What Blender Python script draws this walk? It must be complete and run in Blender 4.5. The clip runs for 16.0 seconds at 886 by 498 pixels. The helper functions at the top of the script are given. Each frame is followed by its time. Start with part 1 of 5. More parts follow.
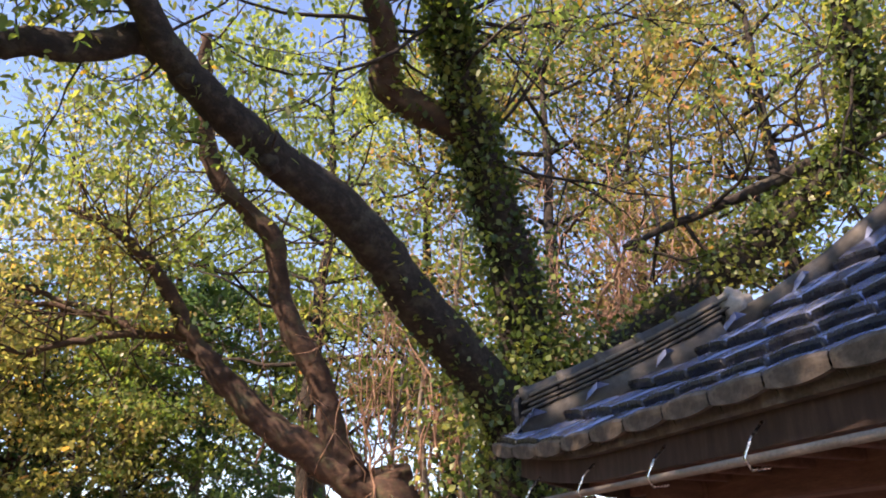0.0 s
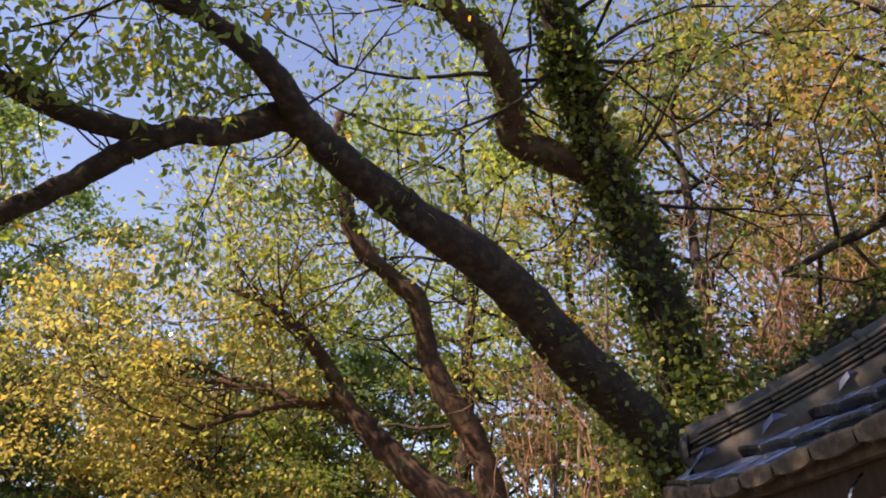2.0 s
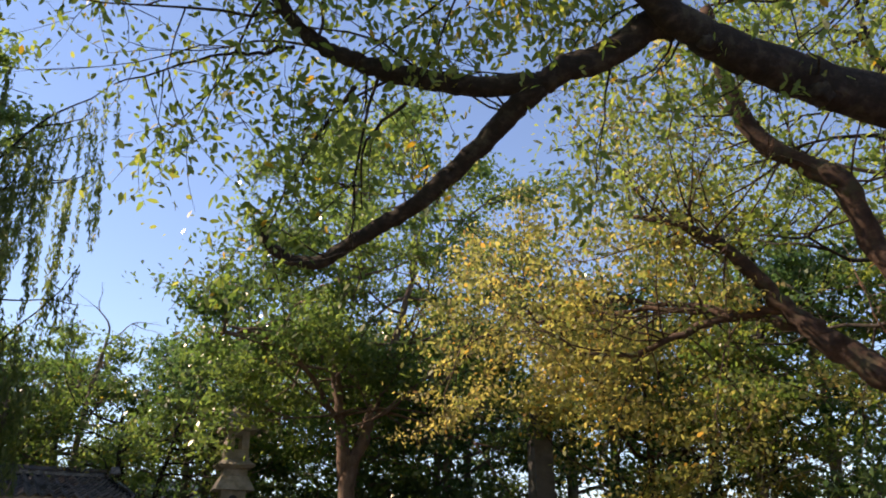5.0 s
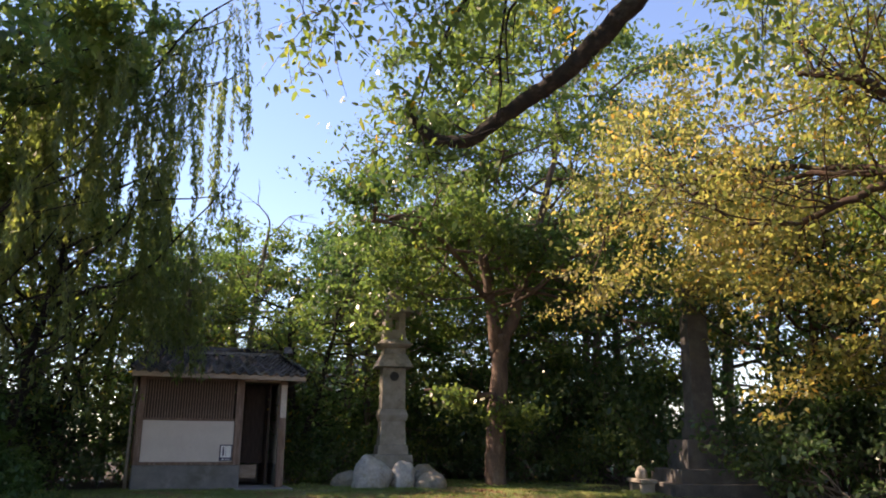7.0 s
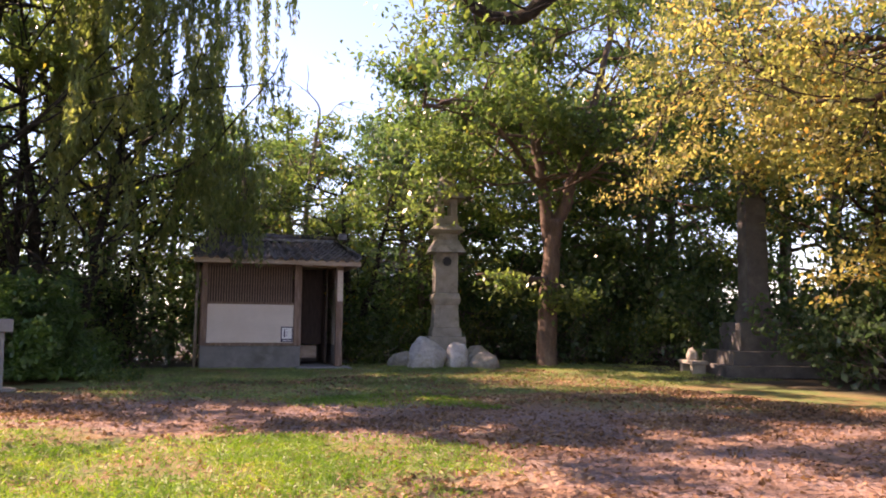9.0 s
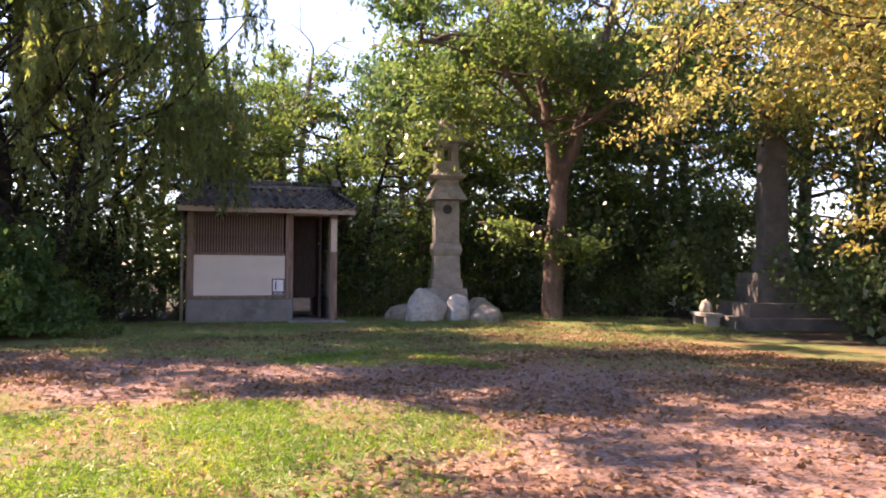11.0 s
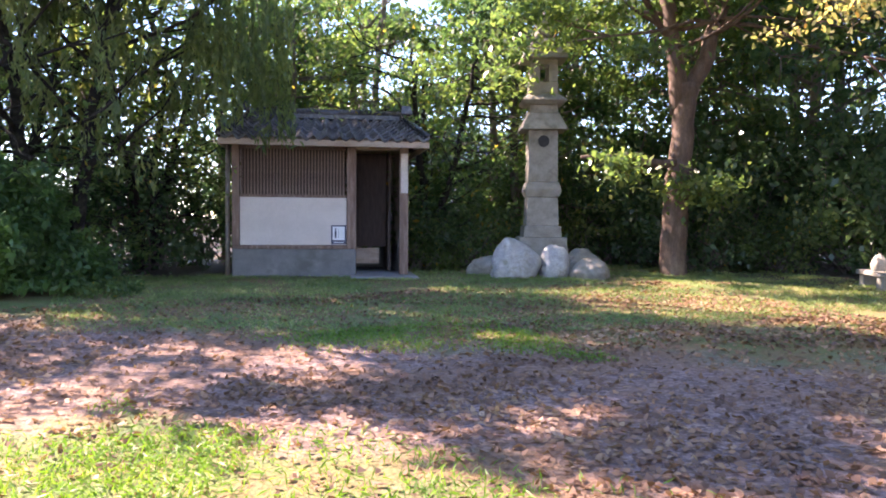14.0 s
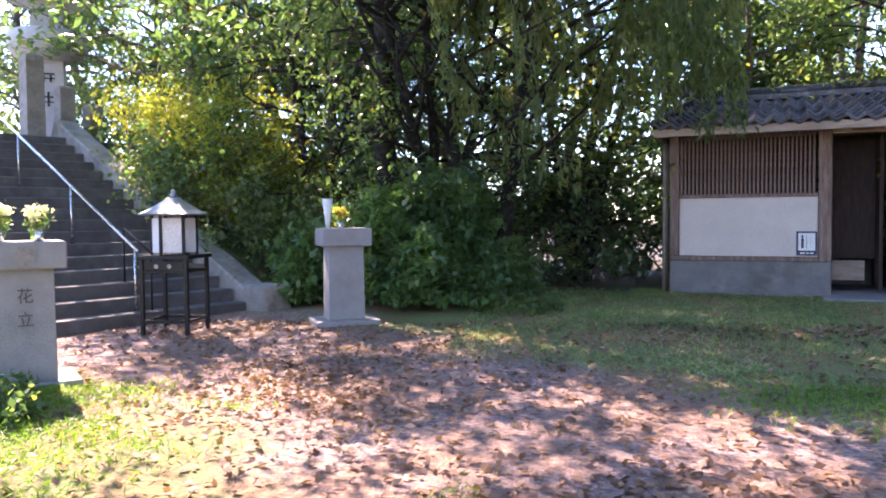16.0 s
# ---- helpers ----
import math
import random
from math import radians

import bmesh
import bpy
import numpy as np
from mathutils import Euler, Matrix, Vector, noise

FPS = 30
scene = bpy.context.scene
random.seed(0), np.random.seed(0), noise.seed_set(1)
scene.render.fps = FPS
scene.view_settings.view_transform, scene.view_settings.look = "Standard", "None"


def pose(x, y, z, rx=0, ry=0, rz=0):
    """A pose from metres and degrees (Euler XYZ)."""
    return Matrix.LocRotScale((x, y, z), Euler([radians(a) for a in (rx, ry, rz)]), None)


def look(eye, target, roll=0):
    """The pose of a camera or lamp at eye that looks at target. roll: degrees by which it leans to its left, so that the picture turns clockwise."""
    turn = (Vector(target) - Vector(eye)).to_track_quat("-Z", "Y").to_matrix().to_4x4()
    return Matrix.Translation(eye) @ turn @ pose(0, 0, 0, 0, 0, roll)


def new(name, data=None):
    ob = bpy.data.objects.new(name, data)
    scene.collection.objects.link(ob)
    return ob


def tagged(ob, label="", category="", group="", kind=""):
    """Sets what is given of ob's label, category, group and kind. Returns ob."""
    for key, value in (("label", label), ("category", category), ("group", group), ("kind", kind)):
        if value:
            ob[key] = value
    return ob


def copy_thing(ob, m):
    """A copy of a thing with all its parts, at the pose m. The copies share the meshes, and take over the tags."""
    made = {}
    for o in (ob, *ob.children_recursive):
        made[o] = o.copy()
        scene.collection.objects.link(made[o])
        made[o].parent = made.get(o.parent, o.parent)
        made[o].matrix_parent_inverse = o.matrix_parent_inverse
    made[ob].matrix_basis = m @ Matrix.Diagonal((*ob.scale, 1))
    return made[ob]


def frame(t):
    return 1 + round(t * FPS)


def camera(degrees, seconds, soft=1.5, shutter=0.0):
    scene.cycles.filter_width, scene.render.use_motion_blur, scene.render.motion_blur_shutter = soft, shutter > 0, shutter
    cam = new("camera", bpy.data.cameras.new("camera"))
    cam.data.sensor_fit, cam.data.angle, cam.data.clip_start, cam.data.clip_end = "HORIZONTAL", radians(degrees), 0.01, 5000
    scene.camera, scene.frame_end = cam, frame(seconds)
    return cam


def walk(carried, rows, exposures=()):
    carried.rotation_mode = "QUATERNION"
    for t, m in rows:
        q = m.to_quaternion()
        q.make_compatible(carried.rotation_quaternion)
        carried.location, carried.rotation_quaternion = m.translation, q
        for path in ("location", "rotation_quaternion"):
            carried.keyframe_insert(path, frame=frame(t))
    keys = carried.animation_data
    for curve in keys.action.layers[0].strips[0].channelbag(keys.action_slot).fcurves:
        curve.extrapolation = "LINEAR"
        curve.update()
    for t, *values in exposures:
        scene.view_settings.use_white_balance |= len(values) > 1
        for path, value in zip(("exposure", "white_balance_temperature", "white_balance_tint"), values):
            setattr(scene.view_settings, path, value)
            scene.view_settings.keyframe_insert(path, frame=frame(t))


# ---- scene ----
cam = camera(60.0, 16.0, soft=1.9)
METRES, EYE, TILT, LEAN, TURN = 7.0, 1.5, 0.0, 0.0, 0.0
ROWS = [
    (0.0, 0.0, 0.0, 0.0, -0.18, 23.06, -0.43),
    (0.5, -0.0003, 0.0014, -0.0008, 0.42, 25.99, -0.43),
    (1.0, 0.0023, 0.0043, -0.0027, 1.48, 27.11, -0.25),
    (1.5, 0.0029, 0.0097, -0.0083, 4.88, 27.48, -0.01),
    (2.0, -0.0031, 0.0142, -0.0132, 11.51, 27.59, 0.01),
    (2.5, -0.0083, 0.0143, -0.014, 19.27, 27.44, 0.04),
    (3.0, -0.0126, 0.0127, -0.0141, 25.93, 27.21, 0.08),
    (3.5, -0.0158, 0.0106, -0.0168, 31.29, 26.99, 0.05),
    (4.0, -0.0188, 0.0113, -0.0189, 36.15, 26.55, 0.07),
    (4.5, -0.0231, 0.0139, -0.0208, 39.94, 25.08, 0.04),
    (5.0, -0.0279, 0.0142, -0.0231, 43.04, 22.51, -0.1),
    (7.5, -0.0434, 0.0053, -0.0355, 55.4, 11.07, -0.47),
    (8.0, -0.0443, 0.0059, -0.0367, 56.24, 7.91, -0.5),
    (8.5, -0.044, 0.0057, -0.0367, 56.98, 6.28, -0.54),
    (9.0, -0.047, 0.007, -0.0362, 57.62, 5.41, -0.57),
    (11.5, -0.2069, 0.1601, -0.0286, 58.55, 0.77, -0.35),
    (12.0, -0.2635, 0.2119, -0.0253, 59.11, -0.05, -0.41),
    (12.5, -0.3285, 0.2523, -0.0244, 59.85, -0.86, -0.47),
    (13.0, -0.3888, 0.3035, -0.0259, 60.73, -1.94, -0.46),
    (13.5, -0.4542, 0.3462, -0.0256, 62.19, -2.46, -0.54),
    (14.0, -0.5233, 0.3838, -0.0268, 66.26, -2.58, -0.49),
    (14.5, -0.5959, 0.4133, -0.0275, 74.11, -2.63, -0.26),
    (15.0, -0.6714, 0.4342, -0.0254, 83.05, -2.54, 0.01),
    (15.5, -0.7402, 0.4598, -0.0228, 91.41, -2.45, 0.3),
    (16.0, -0.8141, 0.4668, -0.0226, 99.34, -2.34, 0.5),
]
walk(cam, [(t, pose(0, 0, EYE, TILT, LEAN, TURN) @ pose(METRES * x, METRES * y, METRES * z, 90 + pitch, roll, yaw)) for t, x, y, z, yaw, pitch, roll in ROWS], [(0.0, 1.5, 7700, 29), (2.5, 1.05, 8900, 32), (3.5, 0.95, 8600, 28), (5.0, 0.8, 7800, 23), (7.5, 1.25, 7700, 30), (9.0, 1.6, 8100, 40), (12.5, 2.1, 7200, 41), (14.5, 2.5, 6600, 30), (16.0, 2.5, 6600, 34)])

# ---- light ----
SUN_FROM = Vector((-0.77, -0.63, 0.0)).normalized()
SUN_EL = radians(43)
world = bpy.data.worlds.new("sky")
scene.world = world
world.use_nodes = True
wn = world.node_tree.nodes
sky = wn.new("ShaderNodeTexSky")
sky.sky_type, sky.sun_disc = "NISHITA", False
sky.sun_elevation, sky.sun_rotation = SUN_EL, math.atan2(SUN_FROM.x, SUN_FROM.y)
sky.air_density, sky.dust_density, sky.ozone_density = 1.0, 0.0, 5.0
world.node_tree.links.new(sky.outputs[0], wn["Background"].inputs[0])
wn["Background"].inputs[1].default_value = 0.15
sun = new("sun", bpy.data.lights.new("sun", "SUN"))
sun.data.energy, sun.data.angle, sun.data.color = 5.0, radians(0.55), (1.0, 0.86, 0.68)
toward = SUN_FROM * math.cos(SUN_EL) + Vector((0, 0, math.sin(SUN_EL)))
sun.matrix_world = look(toward * 60, (0, 0, 0))


# ---- materials ----
def shader(name):
    m = bpy.data.materials.new(name)
    m.use_nodes = True
    nt = m.node_tree
    return m, nt, nt.nodes["Principled BSDF"], nt.nodes["Material Output"]


def node(nt, kind, **values):
    n = nt.nodes.new(kind)
    for key, value in values.items():
        n.inputs[key].default_value = value
    return n


def ramp(nt, source, stops):
    r = nt.nodes.new("ShaderNodeValToRGB")
    e = r.color_ramp.elements
    while len(e) < len(stops):
        e.new(0.5)
    for el, (p, c) in zip(e, stops):
        el.position, el.color = p, (*c, 1)
    nt.links.new(source, r.inputs[0])
    return r.outputs[0]


def noise_out(nt, vector, scale, detail=5.0, rough=0.6, stretch=None):
    n = node(nt, "ShaderNodeTexNoise", Scale=scale, Detail=detail, Roughness=rough)
    if stretch:
        mp = nt.nodes.new("ShaderNodeMapping")
        mp.inputs["Scale"].default_value = stretch
        nt.links.new(vector, mp.inputs[0])
        vector = mp.outputs[0]
    nt.links.new(vector, n.inputs["Vector"])
    return n.outputs["Fac"]


def mixed(nt, fac, a, b, mode="MIX"):
    n = nt.nodes.new("ShaderNodeMix")
    n.data_type, n.blend_type = "RGBA", mode
    for value, socket in ((fac, n.inputs[0]), (a, n.inputs[6]), (b, n.inputs[7])):
        if isinstance(value, (int, float)):
            socket.default_value = value
        elif isinstance(value, tuple):
            socket.default_value = (*value, 1)
        else:
            nt.links.new(value, socket)
    return n.outputs[2]


def mathn(nt, op, a, b=0.0, c=None, clamp=False):
    n = nt.nodes.new("ShaderNodeMath")
    n.operation, n.use_clamp = op, clamp
    for value, socket in zip((a, b, c), n.inputs):
        if value is None:
            continue
        if isinstance(value, (int, float)):
            socket.default_value = value
        else:
            nt.links.new(value, socket)
    return n.outputs[0]


def bumped(nt, bsdf, height, strength, distance=0.02):
    b = node(nt, "ShaderNodeBump", Strength=strength, Distance=distance)
    nt.links.new(height, b.inputs["Height"])
    nt.links.new(b.outputs[0], bsdf.inputs["Normal"])


def surface(name, dark, mid, light, scale=6.0, fine=60.0, rough=0.8, bump=0.4, stretch=None, random_tint=0.0, metal=0.0, stain=None):
    """A weathered surface: a broad mottle, a fine grain, relief, and stains if given."""
    m, nt, bsdf, out = shader(name)
    co = nt.nodes.new("ShaderNodeTexCoord").outputs["Object"]
    broad = noise_out(nt, co, scale, 6.0, 0.65, stretch)
    grain = noise_out(nt, co, fine, 4.0, 0.7, stretch)
    colour = ramp(nt, broad, [(0.3, dark), (0.52, mid), (0.72, light)])
    speck = ramp(nt, grain, [(0.32, (0.6, 0.6, 0.6)), (0.68, (1.25, 1.25, 1.25))])
    colour = mixed(nt, 0.75, colour, speck, "MULTIPLY")
    if stain:
        where = ramp(nt, noise_out(nt, co, scale * 0.55, 8.0, 0.7), [(0.52, (0, 0, 0)), (0.66, (1, 1, 1))])
        colour = mixed(nt, where, colour, stain)
    if random_tint:
        rnd = nt.nodes.new("ShaderNodeObjectInfo").outputs["Random"]
        tint = ramp(nt, rnd, [(0.0, (1 - random_tint,) * 3), (1.0, (1 + random_tint,) * 3)])
        colour = mixed(nt, 1.0, colour, tint, "MULTIPLY")
    nt.links.new(colour, bsdf.inputs["Base Color"])
    rr = ramp(nt, grain, [(0.3, (rough - 0.1,) * 3), (0.7, (min(1, rough + 0.1),) * 3)])
    nt.links.new(rr, bsdf.inputs["Roughness"])
    bsdf.inputs["Metallic"].default_value = metal
    bumped(nt, bsdf, mathn(nt, "ADD", mathn(nt, "MULTIPLY", broad, 0.7), mathn(nt, "MULTIPLY", grain, 0.3)), bump)
    return m


def leafage(name, greens, rate=0.4, gloss=0.45, patch=0.5, autumn=None, share=0.0, glow=(1.8, 1.95, 0.95)):
    """Leaves: a colour of its own for each leaf and drifts of colour through the crown; light passes through."""
    m, nt, bsdf, out = shader(name)
    geo = nt.nodes.new("ShaderNodeNewGeometry")
    isl = geo.outputs["Random Per Island"]
    drift = noise_out(nt, geo.outputs["Position"], patch, 3.0, 0.6)
    key = mathn(nt, "ADD", mathn(nt, "MULTIPLY", isl, 0.55), mathn(nt, "MULTIPLY_ADD", drift, 1.5, -0.52), clamp=True)
    n = len(greens)
    colour = ramp(nt, key, [(0.08 + 0.84 * i / (n - 1), g) for i, g in enumerate(greens)])
    if autumn:
        turned = mathn(nt, "LESS_THAN", mathn(nt, "FRACT", mathn(nt, "MULTIPLY", isl, 37.0)), share)
        colour = mixed(nt, turned, colour, autumn)
    nt.links.new(colour, bsdf.inputs["Base Color"])
    bsdf.inputs["Roughness"].default_value = gloss
    tr = nt.nodes.new("ShaderNodeBsdfTranslucent")
    warm = mixed(nt, 1.0, colour, glow, "MULTIPLY")
    nt.links.new(warm, tr.inputs["Color"])
    mx = nt.nodes.new("ShaderNodeMixShader")
    mx.inputs[0].default_value = rate
    nt.links.new(bsdf.outputs[0], mx.inputs[1])
    nt.links.new(tr.outputs[0], mx.inputs[2])
    nt.links.new(mx.outputs[0], out.inputs[0])
    return m


STONE = surface("granite", (0.20, 0.185, 0.16), (0.31, 0.285, 0.25), (0.40, 0.37, 0.33), 3.0, 90, 0.85, 0.35, stain=(0.16, 0.15, 0.12))
PALE_STONE = surface("pale_granite", (0.23, 0.225, 0.225), (0.29, 0.285, 0.285), (0.36, 0.35, 0.345), 2.5, 120, 0.75, 0.2, stain=(0.25, 0.25, 0.24))
# Brighter copy of the pale granite, with sunlight put into the colour.
SUNLIT_STONE = surface("sunlit_granite", (0.50, 0.50, 0.51), (0.60, 0.60, 0.60), (0.68, 0.67, 0.66), 2.5, 120, 0.75, 0.2, stain=(0.45, 0.44, 0.42))
ROCK = surface("boulder_stone", (0.30, 0.29, 0.28), (0.45, 0.44, 0.43), (0.60, 0.58, 0.55), 4.0, 40, 0.9, 0.8, stain=(0.24, 0.22, 0.17))
STEP = surface("step_stone", (0.07, 0.065, 0.063), (0.11, 0.103, 0.10), (0.17, 0.16, 0.15), 3.0, 80, 0.85, 0.4, stain=(0.12, 0.11, 0.10))
PLASTER = surface("plaster", (0.59, 0.53, 0.49), (0.65, 0.588, 0.545), (0.69, 0.63, 0.585), 1.6, 70, 0.9, 0.12)
CONCRETE = surface("concrete", (0.13, 0.132, 0.135), (0.19, 0.19, 0.19), (0.26, 0.255, 0.25), 2.2, 60, 0.9, 0.3, stain=(0.12, 0.12, 0.11))
OLD_WOOD = surface("old_wood", (0.13, 0.083, 0.064), (0.23, 0.155, 0.125), (0.35, 0.26, 0.215), 3.0, 26, 0.85, 0.4, (6, 6, 0.7))
BEAM_WOOD = surface("beam_wood", (0.30, 0.22, 0.16), (0.42, 0.33, 0.26), (0.52, 0.42, 0.34), 2.5, 30, 0.8, 0.3, (1, 6, 6))
RED_WOOD = surface("red_wood", (0.09, 0.04, 0.028), (0.15, 0.07, 0.05), (0.22, 0.11, 0.08), 3.0, 30, 0.8, 0.4, (1, 6, 6))
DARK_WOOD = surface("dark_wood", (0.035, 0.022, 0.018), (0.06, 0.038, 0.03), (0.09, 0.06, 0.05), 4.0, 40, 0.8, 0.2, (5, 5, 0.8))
FASCIA = surface("weathered_fascia", (0.045, 0.038, 0.034), (0.095, 0.08, 0.068), (0.18, 0.15, 0.125), 5.0, 40, 0.8, 0.8, stain=(0.22, 0.19, 0.16))
TILE = surface("glazed_tile", (0.22, 0.28, 0.46), (0.28, 0.35, 0.56), (0.36, 0.43, 0.66), 2.5, 9, 0.18, 0.0, random_tint=0.35, metal=0.4)
TILE_DULL = surface("unglazed_tile", (0.022, 0.022, 0.027), (0.042, 0.042, 0.052), (0.10, 0.10, 0.12), 7.0, 50, 0.22, 0.1, random_tint=0.55, stain=(0.10, 0.10, 0.10))
# Paler copy of the unglazed tile: the highlight on its front edge, as colour.
TILE_EDGE_LIT = surface("tile_edge_highlight", (0.05, 0.05, 0.055), (0.11, 0.11, 0.12), (0.22, 0.22, 0.23), 5.0, 40, 0.4, 0.1, random_tint=0.5)
# Near-black copy of the glazed tile; shade on its lips is put into the colour.
SHADED_LIP = surface("shaded_tile_lip", (0.004, 0.004, 0.005), (0.008, 0.008, 0.010), (0.02, 0.02, 0.024), 9.0, 50, 0.3, 0.2)
MORTAR = surface("ridge_mortar", (0.035, 0.034, 0.033), (0.065, 0.063, 0.06), (0.14, 0.135, 0.13), 5.0, 60, 0.8, 0.5, random_tint=0.3, stain=(0.09, 0.08, 0.06))
RIDGE = surface("ridge_tile", (0.010, 0.010, 0.010), (0.022, 0.021, 0.020), (0.06, 0.055, 0.05), 6.0, 50, 0.55, 0.4, stain=(0.07, 0.06, 0.045))
IRON = surface("black_iron", (0.012, 0.012, 0.013), (0.02, 0.02, 0.021), (0.035, 0.034, 0.033), 9.0, 90, 0.45, 0.1, metal=0.6)
TIN = surface("pale_tin", (0.20, 0.205, 0.21), (0.27, 0.275, 0.28), (0.36, 0.36, 0.36), 5.0, 60, 0.35, 0.1, metal=0.8)
STEEL = surface("brushed_steel", (0.6, 0.6, 0.6), (0.68, 0.68, 0.68), (0.75, 0.75, 0.75), 3.0, 60, 0.25, 0.03, metal=1.0)
PIPE = surface("gutter_pipe", (0.20, 0.17, 0.14), (0.28, 0.24, 0.21), (0.36, 0.32, 0.28), 6.0, 60, 0.5, 0.1)
PAPER = surface("lamp_paper", (0.70, 0.70, 0.68), (0.78, 0.78, 0.76), (0.82, 0.82, 0.80), 2.0, 60, 0.7, 0.05)
WHITE = surface("white_sign", (0.74, 0.75, 0.78), (0.8, 0.81, 0.83), (0.83, 0.84, 0.85), 2.0, 60, 0.5, 0.0)
NAVY = surface("navy_paint", (0.02, 0.022, 0.06), (0.03, 0.032, 0.08), (0.04, 0.042, 0.1), 4.0, 60, 0.5, 0.0)
INK = surface("ink", (0.02, 0.02, 0.022), (0.03, 0.03, 0.032), (0.045, 0.045, 0.045), 9.0, 90, 0.8, 0.1)
GREY_INK = surface("worn_ink", (0.07, 0.065, 0.065), (0.10, 0.095, 0.09), (0.15, 0.14, 0.13), 9.0, 90, 0.8, 0.1)
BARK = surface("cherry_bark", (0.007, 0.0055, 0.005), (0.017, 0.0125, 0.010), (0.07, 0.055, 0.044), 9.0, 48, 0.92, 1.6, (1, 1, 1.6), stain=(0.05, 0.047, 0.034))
BARK_RED = surface("red_bark", (0.02, 0.011, 0.008), (0.055, 0.03, 0.021), (0.15, 0.088, 0.06), 5.0, 32, 0.9, 1.0, (1, 1, 1.6), stain=(0.06, 0.055, 0.03))
BARK_GREY = surface("grey_bark", (0.10, 0.085, 0.07), (0.17, 0.145, 0.12), (0.26, 0.225, 0.19), 4.0, 28, 0.95, 0.9, (1.5, 1.5, 0.5), random_tint=0.3)
BARK_BROWN = surface("brown_bark", (0.085, 0.055, 0.042), (0.15, 0.10, 0.078), (0.23, 0.165, 0.13), 4.0, 28, 0.95, 0.9, (1.5, 1.5, 0.5))
DEAD = surface("dead_twig", (0.16, 0.09, 0.06), (0.28, 0.17, 0.12), (0.42, 0.29, 0.22), 3.0, 30, 0.9, 0.2)
CHERRY_LEAF = leafage("cherry_leaf", [(0.075, 0.125, 0.05), (0.115, 0.175, 0.062), (0.165, 0.22, 0.075), (0.28, 0.28, 0.10)], 0.6, 0.45, 0.45, (0.42, 0.25, 0.05), 0.025, glow=(1.65, 1.75, 0.85))
YELLOW_LEAF = leafage("yellowing_leaf", [(0.13, 0.17, 0.07), (0.21, 0.235, 0.095), (0.31, 0.30, 0.13), (0.42, 0.36, 0.17)], 0.68, 0.55, 0.5, (0.40, 0.25, 0.08), 0.06, glow=(1.6, 1.55, 0.95))
IVY_LEAF = leafage("ivy_leaf", [(0.025, 0.05, 0.016), (0.05, 0.09, 0.026), (0.12, 0.165, 0.045), (0.32, 0.33, 0.10)], 0.3, 0.35, 0.9)
WOOD_LEAF = leafage("wood_leaf", [(0.06, 0.10, 0.05), (0.09, 0.135, 0.06), (0.135, 0.175, 0.07), (0.20, 0.235, 0.085)], 0.48, 0.24, 0.3, glow=(1.9, 2.2, 1.2))
LIGHT_LEAF = leafage("light_leaf", [(0.055, 0.105, 0.043), (0.09, 0.15, 0.055), (0.135, 0.20, 0.066), (0.23, 0.26, 0.09)], 0.5, 0.35, 0.35, (0.35, 0.25, 0.05), 0.03, glow=(1.45, 1.7, 1.0))
DRY_LEAF = leafage("dry_leaf", [(0.07, 0.08, 0.035), (0.12, 0.125, 0.055), (0.19, 0.17, 0.08), (0.29, 0.21, 0.11)], 0.45, 0.6, 0.5, (0.3, 0.15, 0.08), 0.1)
PINE_LEAF = leafage("dark_leaf", [(0.042, 0.078, 0.05), (0.06, 0.105, 0.062), (0.085, 0.135, 0.072), (0.13, 0.18, 0.085)], 0.43, 0.22, 0.4, glow=(1.8, 2.2, 1.3))
WILLOW_LEAF = leafage("willow_leaf", [(0.085, 0.12, 0.06), (0.13, 0.17, 0.08), (0.18, 0.215, 0.095), (0.28, 0.29, 0.12)], 0.55, 0.5, 0.5)
BUSH_LEAF = leafage("bush_leaf", [(0.045, 0.105, 0.045), (0.07, 0.145, 0.056), (0.11, 0.20, 0.07), (0.17, 0.27, 0.09)], 0.42, 0.28, 0.7)
GRASS = leafage("grass_blade", [(0.06, 0.135, 0.018), (0.10, 0.20, 0.025), (0.165, 0.275, 0.035), (0.31, 0.34, 0.07)], 0.4, 0.5, 0.8)
LAWN = leafage("thin_lawn", [(0.085, 0.145, 0.06), (0.135, 0.205, 0.08), (0.20, 0.27, 0.105), (0.32, 0.35, 0.17)], 0.4, 0.5, 0.8)
GOLDEN_LEAF = leafage("golden_leaf", [(0.22, 0.23, 0.05), (0.34, 0.34, 0.065), (0.46, 0.43, 0.08), (0.55, 0.48, 0.11)], 0.55, 0.5, 0.6)
PALE_LEAF = leafage("pale_leaf", [(0.085, 0.13, 0.055), (0.135, 0.195, 0.075), (0.20, 0.25, 0.09), (0.29, 0.30, 0.12)], 0.55, 0.4, 0.4, glow=(1.65, 1.75, 0.85))
LITTER = leafage("fallen_leaf", [(0.09, 0.05, 0.038), (0.18, 0.098, 0.066), (0.30, 0.165, 0.10), (0.46, 0.30, 0.19)], 0.15, 0.7, 0.8)
PETAL_WHITE = leafage("white_petal", [(0.6, 0.6, 0.5), (0.7, 0.68, 0.55), (0.78, 0.75, 0.6), (0.8, 0.78, 0.7)], 0.3, 0.6, 4.0)
PETAL_YELLOW = leafage("yellow_petal", [(0.55, 0.42, 0.04), (0.65, 0.5, 0.06), (0.72, 0.58, 0.1), (0.75, 0.62, 0.2)], 0.3, 0.6, 4.0)


